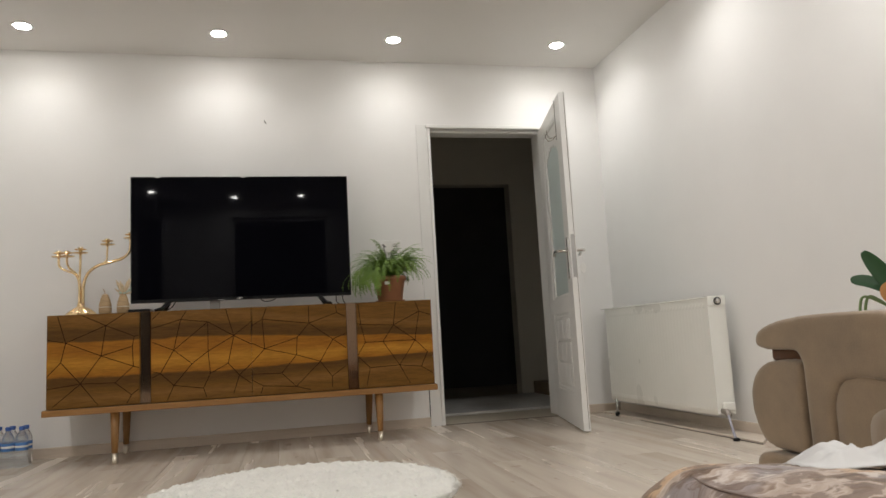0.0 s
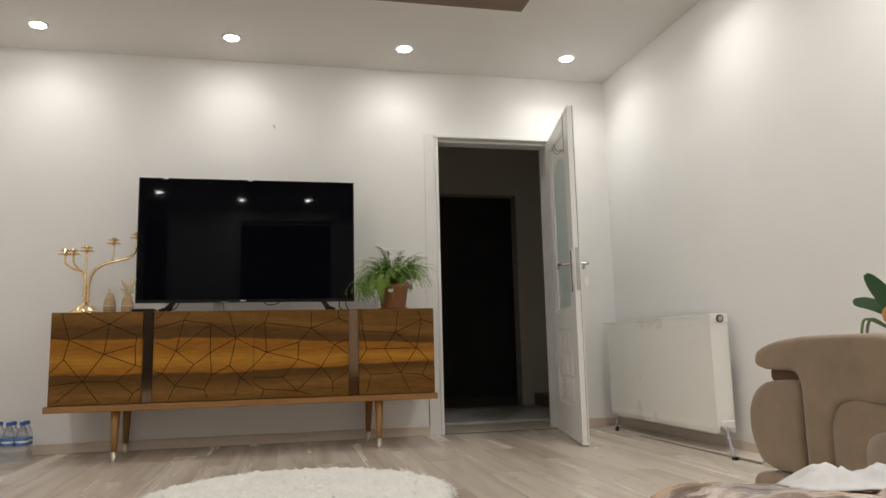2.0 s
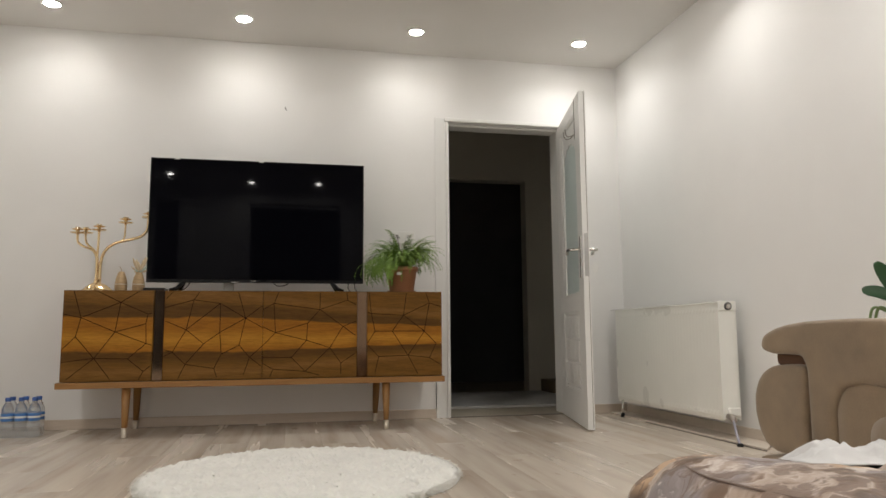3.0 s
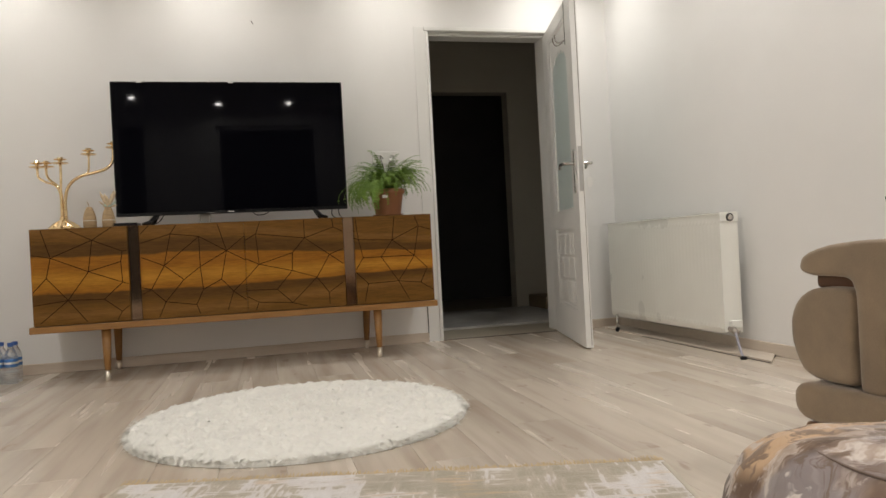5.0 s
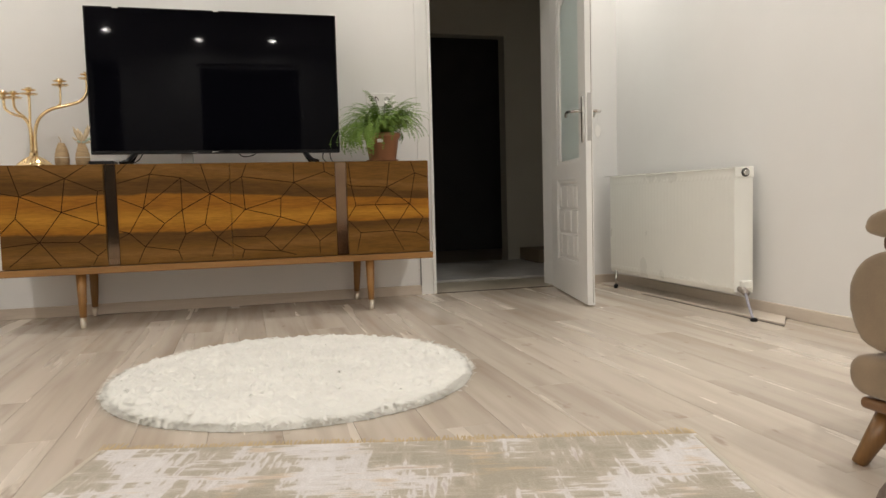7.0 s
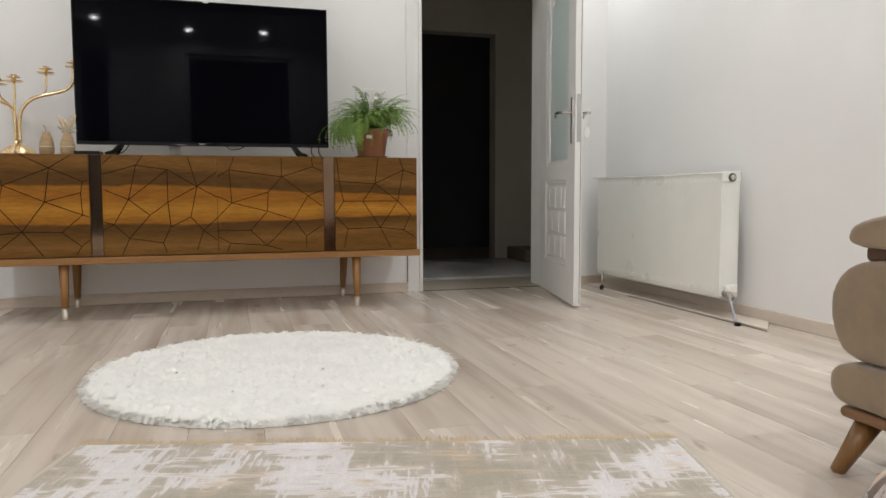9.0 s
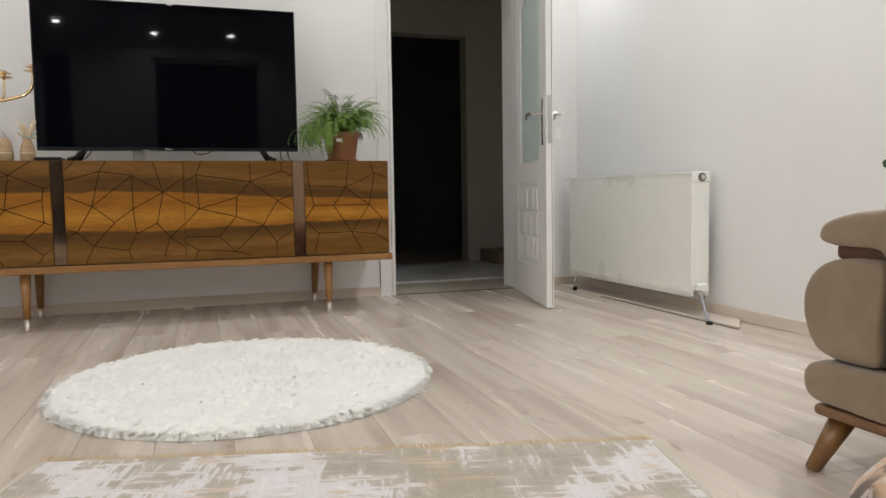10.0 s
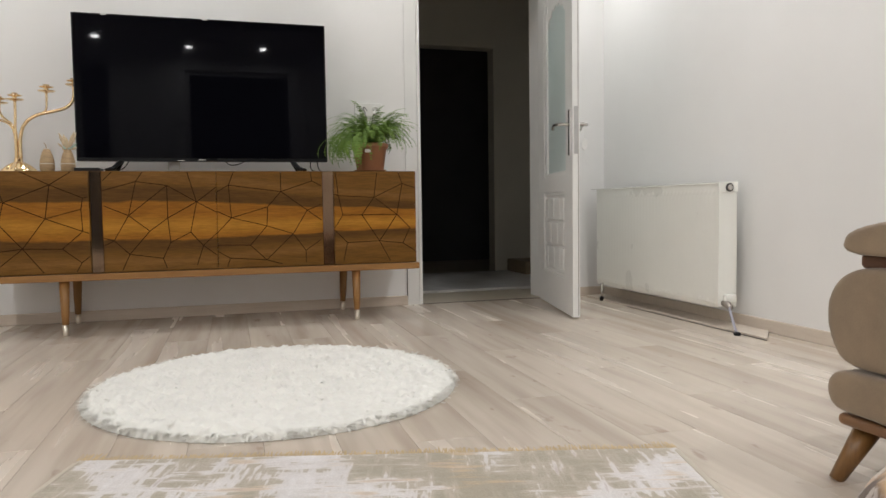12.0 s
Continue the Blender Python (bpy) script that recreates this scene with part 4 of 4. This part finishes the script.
for r, z, lobe in ((0.082, 0.0, 0.06), (0.083, 0.006, 0.08), (0.070, 0.020, 0.12), (0.048, 0.040, 0.12), (0.028, 0.052, 0.06), (0.020, 0.058, 0.0), (0.021, 0.070, 0.0), (0.016, 0.076, 0.0)):
    rings.append([b.verts.new((CX + r * (1 + lobe * math.cos(8 * 2 * math.pi * k / n)) * math.cos(2 * math.pi * k / n), CY + r * (1 + lobe * math.cos(8 * 2 * math.pi * k / n)) * math.sin(2 * math.pi * k / n), TOP + z)) for k in range(n)])
for p, q in zip(rings, rings[1:]):
    for k in range(n):
        b.faces.new((p[k], p[(k + 1) % n], q[(k + 1) % n], q[k]))
b.faces.new(rings[0][::-1])
b.faces.new(rings[-1])
part("base", b, BRASS, cand, "fluted brass base", soft=True)
ARMS = [
    [(-3.517, CY, 0.90), (-3.518, CY, 1.04), (-3.515, CY, 1.12), (-3.514, CY, 1.20)],
    [(-3.520, CY, 0.90), (-3.520, CY, 1.02), (-3.540, CY - 0.01, 1.075), (-3.590, CY - 0.02, 1.098), (-3.622, CY - 0.02, 1.125), (-3.626, CY - 0.02, 1.178)],
    [(-3.516, CY + 0.006, 0.90), (-3.518, CY + 0.01, 1.03), (-3.545, CY + 0.04, 1.08), (-3.585, CY + 0.06, 1.115), (-3.602, CY + 0.065, 1.145), (-3.604, CY + 0.065, 1.19)],
    [(-3.498, CY, 0.90), (-3.497, CY, 1.00), (-3.475, CY, 1.075), (-3.42, CY, 1.122), (-3.34, CY + 0.005, 1.146), (-3.28, CY + 0.012, 1.168), (-3.246, CY + 0.015, 1.21), (-3.240, CY + 0.015, 1.285)],
    [(-3.395, CY, 1.132), (-3.372, CY, 1.155), (-3.368, CY, 1.20), (-3.367, CY, 1.247)],
]
for k, arm in enumerate(ARMS):
    line = spline(arm, 8)
    rad_ = [0.0085 if k == 3 else 0.0065] * len(line)
    if k == 4:
        rad_ = [0.005] * len(line)
    a = part("arm", tube(line, rad_, 12), BRASS, cand, soft=True)
    x, y, z = line[-1]
    part("cup", lathe([(0.006, z - 0.012), (0.012, z - 0.004), (0.036, z - 0.002), (0.042, z + 0.003), (0.036, z + 0.003), (0.012, z + 0.003), (0.010, z + 0.016), (0.030, z + 0.019), (0.034, z + 0.023), (0.028, z + 0.024), (0.015, z + 0.024), (0.015, z + 0.034), (0.012, z + 0.034), (0.011, z + 0.026)], x, y, 28), BRASS, a, "brass candle cup with drip plate", soft=True)

# two small raffia vases
RAFFIA = plain("raffia", (0.46, 0.33, 0.19), 0.85, vary=0.22, scale=30, fine=200, relief=0.5, stretch=(1, 1, 6))


def vase(x, y, label):
    v = thing("small_vase", x, y, TOP, label, "vase", "raffia vases")
    prof = [(0.028, 0.0), (0.034, 0.012), (0.035, 0.035), (0.033, 0.06), (0.027, 0.085), (0.019, 0.108), (0.014, 0.118), (0.010, 0.118), (0.009, 0.10)]
    part("body", lathe([(r, TOP + z) for r, z in prof], x, y, 22), RAFFIA, v, soft=True)
    part("cord", lathe([(0.0345, TOP + 0.040), (0.0362, TOP + 0.042), (0.0345, TOP + 0.045)], x, y, 22), plain("pale_cord", (0.66, 0.60, 0.48), 0.9), v, "pale cord round the vase")
    return v


v1 = vase(-3.365, -0.36, "small beige raffia vase with a short dry sprig")
part("dry_sprig", tube(spline([(-3.365, -0.36, TOP + 0.11), (-3.368, -0.36, TOP + 0.135), (-3.376, -0.362, TOP + 0.15)]), 0.002, 5), RAFFIA, v1, "short dry sprig")
v2 = vase(-3.268, -0.36, "small beige raffia vase with dried flowers")
PAMPAS, MINT = plain("pampas", (0.62, 0.50, 0.34), 0.95, vary=0.2, scale=60), plain("mint_petal", (0.48, 0.58, 0.50), 0.85, vary=0.15, scale=40)
rnd = random.Random(5)
for k in range(13):
    az, lean, ln = rnd.uniform(0, 2 * math.pi), rnd.uniform(0.05, 0.7), rnd.uniform(0.05, 0.095)
    p0 = Vector((-3.268, -0.36, TOP + 0.11))
    d = Vector((math.cos(az) * lean, math.sin(az) * lean * 0.6, 1)).normalized()
    if k < 6:
        part("pampas_plume", tube([p0, p0 + d * ln * 0.4, p0 + d * ln * 0.8, p0 + d * ln * 1.15], [0.0015, 0.008, 0.009, 0.001], 7), PAMPAS, v2, "cream dried plume", soft=True)
    else:
        e = p0 + Vector((math.cos(az) * 0.034, math.sin(az) * 0.02, rnd.uniform(0.008, 0.03)))
        part("petal", tube([p0, p0.lerp(e, 0.6), e, e + (e - p0) * 0.35], [0.001, 0.004, 0.006, 0.001], 6), MINT if k % 2 else PAMPAS, v2, soft=True)

# set-top box by the television
stb = thing("set_top_box", -3.17, -0.33, TOP, "small flat black set-top box beside the television foot", "set-top box")
part("case", box(-3.235, -3.115, -0.40, -0.27, TOP + 0.003, TOP + 0.022, 0.003), BLACK, stb)
for x in (-3.225, -3.125):
    part("pad", box(x - 0.008, x + 0.008, -0.39, -0.375, TOP, TOP + 0.003), BLACK, stb)

# wall socket and wall scratch
so = thing("wall_socket", -1.635, -0.001, 1.24, "white double wall socket above the sideboard", "socket")
part("plate", box(-1.722, -1.550, -0.010, -0.001, 1.190, 1.272, 0.003), WHITE, so)
for x in (-1.679, -1.593):
    bm_ = lathe([(0.024, 0), (0.024, 0.004), (0.021, 0.005), (0.019, 0.001)], 0, 0, 24)
    bmesh.ops.transform(bm_, matrix=pose(x, -0.010, 1.231, 90, 0, 0), verts=bm_.verts)
    w = part("outlet", bm_, WHITE, so, soft=True)
    for dx in (-0.0095, 0.0095):
        part("pin_hole", box(x + dx - 0.0025, x + dx + 0.0025, -0.0125, -0.0110, 1.2285, 1.2335), BLACK, w)
tagged(new("wall_scratch", finish("wall_scratch", tube([(-2.447, -0.0015, 2.118), (-2.442, -0.002, 2.108), (-2.433, -0.0012, 2.092)], [0.002, 0.0035, 0.0012], 6), plain("graphite", (0.12, 0.11, 0.10), 0.8))),
       "small dark scratch on the white wall", "scratch", kind="structure")
part("gap", box(DOOR_L - 0.0795, DOOR_L - 0.0755, -0.006, -0.001, 0.0, 0.24), BLACK, dc, "dark open joint beside the casing")

# key tag on the far handle of the door
key = thing("key_tag", -0.60, -0.87, 0.95, "white plastic key tag hanging from the door handle", "key tag")
b = tube(spline([(0.822, 0.060, 1.065), (0.828, 0.062, 1.03), (0.830, 0.062, 1.0), (0.830, 0.062, 0.985)]), 0.0015, 5)
bmesh.ops.transform(b, matrix=LEAF, verts=b.verts)
part("cord", b, WHITE, key)
b = lathe([(0.006, -0.0025), (0.017, -0.0025), (0.0185, 0.0), (0.017, 0.0025), (0.006, 0.0025)], 0, 0, 24)
bmesh.ops.transform(b, matrix=LEAF @ pose(0.828, 0.062, 0.955, 0, 90, 0) @ Matrix.Diagonal((1.8, 1.0, 1.0, 1.0)), verts=b.verts)
part("tag", b, WHITE, key)
b = tube(spline([(0.828, 0.062, 0.926), (0.834, 0.064, 0.88), (0.857, 0.068, 0.845), (0.872, 0.068, 0.85)]), 0.0012, 5)
bmesh.ops.transform(b, matrix=LEAF, verts=b.verts)
part("cord", b, WHITE, key)

# water bottles
WATER = glassy("clear_bottle", (0.93, 0.96, 0.98), 0.06, 0.85, 1.33)
CAPBLUE, LABELBLUE = plain("blue_cap", (0.045, 0.13, 0.42), 0.4), plain("blue_label", (0.07, 0.22, 0.55), 0.45, vary=0.15, scale=60)
bottle = None
BOTTLES = [(-3.955, -0.285), (-3.885, -0.285), (-3.815, -0.285), (-3.955, -0.215), (-3.885, -0.215), (-3.815, -0.215)]
for x, y in BOTTLES:
    if bottle is None:
        bottle = thing("water_bottle", x, y, 0, "small clear plastic water bottle with blue cap and label", "bottle", "pack of water bottles")
        body = part("body", lathe([(0.020, 0.002), (0.031, 0.0), (0.033, 0.008), (0.033, 0.05), (0.0315, 0.055), (0.033, 0.06), (0.033, 0.085), (0.0325, 0.09), (0.0325, 0.135), (0.033, 0.14), (0.030, 0.162), (0.020, 0.185), (0.0135, 0.195), (0.0130, 0.212)], x, y, 24), WATER, bottle, soft=True)
        part("cap", lathe([(0.0150, 0.203), (0.0155, 0.206), (0.0155, 0.220), (0.0145, 0.223)], x, y, 20), CAPBLUE, bottle, "blue screw cap", soft=True)
        label = part("label", lathe([(0.0330, 0.092), (0.0334, 0.093), (0.0334, 0.133), (0.0330, 0.134)], x, y, 24), LABELBLUE, bottle, "blue paper label", soft=True)
        part("label_stripe", lathe([(0.0334, 0.108), (0.0337, 0.1085), (0.0337, 0.119), (0.0334, 0.1195)], x, y, 24), WHITE, label, "pale unreadable stripe", soft=True)
    else:
        copy_thing(bottle, Matrix.Translation((x, y, 0)))

# side table with orchid, behind the sofa arm
OX, OY = -0.245, -2.80
table = thing("side_table", OX, OY, 0, "small round wooden side table behind the sofa arm", "side table")
part("tabletop", lathe([(0.165, 0.435), (0.175, 0.440), (0.175, 0.455), (0.170, 0.460), (0.02, 0.460)], OX, OY, 36), OAK, table)
for k in range(3):
    a = 2 * math.pi * k / 3 + 0.4
    part("leg", tube([(OX + 0.10 * math.cos(a), OY + 0.10 * math.sin(a), 0.437), (OX + 0.16 * math.cos(a), OY + 0.16 * math.sin(a), 0.0)], [0.016, 0.010], 12), OAK_Z, table, soft=True)
orchid = thing("orchid", OX, OY, 0.46, "potted orchid with broad dark green leaves on a side table", "potted plant")
part("pot", lathe([(0.055, 0.461), (0.060, 0.465), (0.075, 0.585), (0.080, 0.586), (0.080, 0.600), (0.074, 0.600), (0.070, 0.58), (0.02, 0.578)], OX, OY, 30), WHITE, orchid, soft=True)


def broad_leaf(points, width, parent, material, label="", cup=0.25):
    """Thick strap leaf along points."""
    line = spline(points, 7)
    b = bmesh.new()
    n = len(line)
    rings = []
    for i, p in enumerate(line):
        d = (line[min(i + 1, n - 1)] - line[max(i - 1, 0)]).normalized()
        side = d.cross(Vector((-0.67, -0.74, 0.15))).normalized()
        up = side.cross(d).normalized()
        t = i / (n - 1)
        w = width * (math.sin(math.pi * (0.10 + 0.87 * t)) ** 0.6)
        ring = []
        for k in range(14):
            a = 2 * math.pi * k / 14
            u = math.cos(a)
            ring.append(b.verts.new(p + side * w * u + up * (0.003 * math.sin(a) - cup * w * (1 - u * u) + cup * w)))
        rings.append(ring)
    for p, q in zip(rings, rings[1:]):
        for k in range(14):
            b.faces.new((p[k], p[(k + 1) % 14], q[(k + 1) % 14], q[k]))
    b.faces.new(rings[0][::-1])
    b.faces.new(rings[-1])
    return part("leaf", b, material, parent, label, soft=True)


CORE = (OX - 0.01, OY + 0.01, 0.60)
broad_leaf([CORE, (-0.295, -2.785, 0.665), (-0.345, -2.765, 0.745), (-0.38, -2.752, 0.800)], 0.031, orchid, ORCHID)
broad_leaf([CORE, (-0.285, -2.765, 0.655), (-0.325, -2.71, 0.695), (-0.35, -2.675, 0.705), (-0.36, -2.662, 0.702)], 0.022, orchid, ORCHID)
broad_leaf([CORE, (-0.20, -2.85, 0.68), (-0.15, -2.91, 0.74), (-0.11, -2.95, 0.76)], 0.042, orchid, ORCHID)
broad_leaf([CORE, (-0.25, -2.87, 0.65), (-0.25, -2.95, 0.68), (-0.25, -3.02, 0.66)], 0.04, orchid, ORCHID)
broad_leaf([(-0.295, -2.80, 0.605), (-0.322, -2.785, 0.640), (-0.325, -2.79, 0.668), (-0.285, -2.835, 0.678)], 0.024, orchid, plain("dry_leaf", (0.50, 0.24, 0.08), 0.7, vary=0.2, scale=25), "withered orange-brown leaf")
for dx, dy in ((0.0, 0.0), (0.012, -0.012)):
    part("aerial_root", tube(spline([(OX - 0.05, OY + 0.06, 0.61), (-0.34 + dx, -2.695 + dy, 0.645), (-0.352 + dx, -2.68 + dy, 0.61), (-0.354 + dx, -2.676 + dy, 0.53)]), 0.005, 8), plain("root_green", (0.16, 0.24, 0.09), 0.5), orchid, soft=True)

# pouf with a crumpled white cloth on it
QX, QY = -1.66, -4.165
pouf = thing("pouf", QX, QY, 0.01, "round pouf in crumpled brown and grey printed velvet", "pouf")


def slump(x, y):
    """The stuffing sinks towards the sofa."""
    return 0.968 - 0.40 * max(-0.1, (x - QX) * 0.62 + (y - QY) * 0.78)


prof = [(0.05, 0.011), (0.26, 0.012), (0.318, 0.04), (0.343, 0.10), (0.351, 0.18), (0.350, 0.25), (0.338, 0.32), (0.315, 0.365), (0.285, 0.392), (0.25, 0.404), (0.20, 0.410), (0.15, 0.411), (0.10, 0.409), (0.05, 0.406), (0.012, 0.404)]
fine_prof = [(p.x, p.y) for p in spline([(r, z, 0) for r, z in prof], 4)]
b = lathe(fine_prof, QX, QY, 120)
for v in b.verts:
    r = math.hypot(v.co.x - QX, v.co.y - QY)
    if r > 0.03 and v.co.z > 0.02:
        q = v.co * 9
        w = 0.006 * noise.noise(q) + 0.004 * noise.noise(q * 3.1)
        a = math.atan2(v.co.y - QY, v.co.x - QX)
        w += 0.004 * math.sin(26 * a + 3 * noise.noise(q)) * max(0, 1 - abs(v.co.z - 0.33) / 0.14)
        v.co += Vector(((v.co.x - QX) / r * w, (v.co.y - QY) / r * w, w * 0.6))
        v.co.z *= slump(v.co.x, v.co.y)
part("cover", b, VELVET, pouf, soft=True)
part("piping", tube([(QX + 0.272 * math.cos(a), QY + 0.272 * math.sin(a), (0.399 + 0.003 * noise.noise((a * 3, 0, 1))) * slump(QX + 0.272 * math.cos(a), QY + 0.272 * math.sin(a))) for a in [2 * math.pi * k / 90 for k in range(91)]], 0.0014, 6), plain("dark_piping", (0.17, 0.12, 0.095), 0.7), pouf, "dark seam piping", soft=True)
cloth = bmesh.new()
gx, gy = 46, 30
right, back = Vector((0.87, -0.49, 0)), Vector((0.49, 0.87, 0))
grid = []
for i in range(gx + 1):
    row = []
    for k in range(gy + 1):
        u, w = i / gx, k / gy
        p = Vector((-1.745, -4.040, 0)) + right * (u * 0.40) + back * ((w - 0.45) * 0.17 * (0.75 + 0.25 * math.sin(u * 7 + 1)))
        rim = min(1.0, 9 * min(u, 1 - u)) * min(1.0, 3.2 * w) * min(1.0, 3.2 * (1 - w))
        folds = 1 - 2.4 * abs(noise.noise((u * 5.0, w * 3.2 + u, 2)))
        creases = 1 - 2.4 * abs(noise.noise((u * 11 + w * 4, w * 7, 5)))
        p.z = 0.411 + rim * max(0.003, 0.010 + 0.018 * folds + 0.010 * creases) + 0.003 * abs(noise.noise((u * 26, w * 20, 7)))
        p.z *= slump(p.x, p.y)
        p += back * 0.022 * noise.noise((u * 6, w * 3, 9)) + right * 0.010 * noise.noise((u * 7, w * 6, 3))
        row.append(cloth.verts.new(p))
    grid.append(row)
for p, q in zip(grid, grid[1:]):
    for k in range(gy):
        cloth.faces.new((p[k], q[k], q[k + 1], p[k + 1]))
ob = tagged(new("white_cloth", finish("white_cloth", cloth, plain("white_tissue", (0.62, 0.61, 0.60), 0.8, vary=0.03, relief=0.1), True)), "crumpled white tissue cloth lying on the pouf", "cloth")
so_ = ob.modifiers.new("thickness", "SOLIDIFY")
so_.thickness = 0.002
# ---- end things ----

# ---- floor planks ----
PW, PL = 0.192, 1.21


def plank_mesh(length, width):
    b = box(0, width, 0, length, -0.009, 0.0)
    edges = [e for e in b.edges if all(v.co.z > -0.001 for v in e.verts)]
    bmesh.ops.bevel(b, geom=edges, offset=0.0004, segments=1, affect="EDGES")
    return finish("plank", b, LAMINATE)


whole = plank_mesh(PL - 0.0008, PW - 0.0008)
rng = random.Random(11)
x = XL
col = 0
while x < -0.01:
    w = min(PW, -x)
    y = YR - PL * ((col * 0.37) % 1.0)
    while y < -0.001:
        y0, y1 = max(y, YR), min(y + PL, 0.0)
        if y1 - y0 > 0.03:
            full = w == PW and y1 - y0 > PL - 0.001
            ob = new("plank", whole if full else plank_mesh(y1 - y0 - 0.0008, w - 0.0008))
            ob.parent, ob.location = floor, (x, y0, 0)
        y += PL
    x += PW
    col += 1
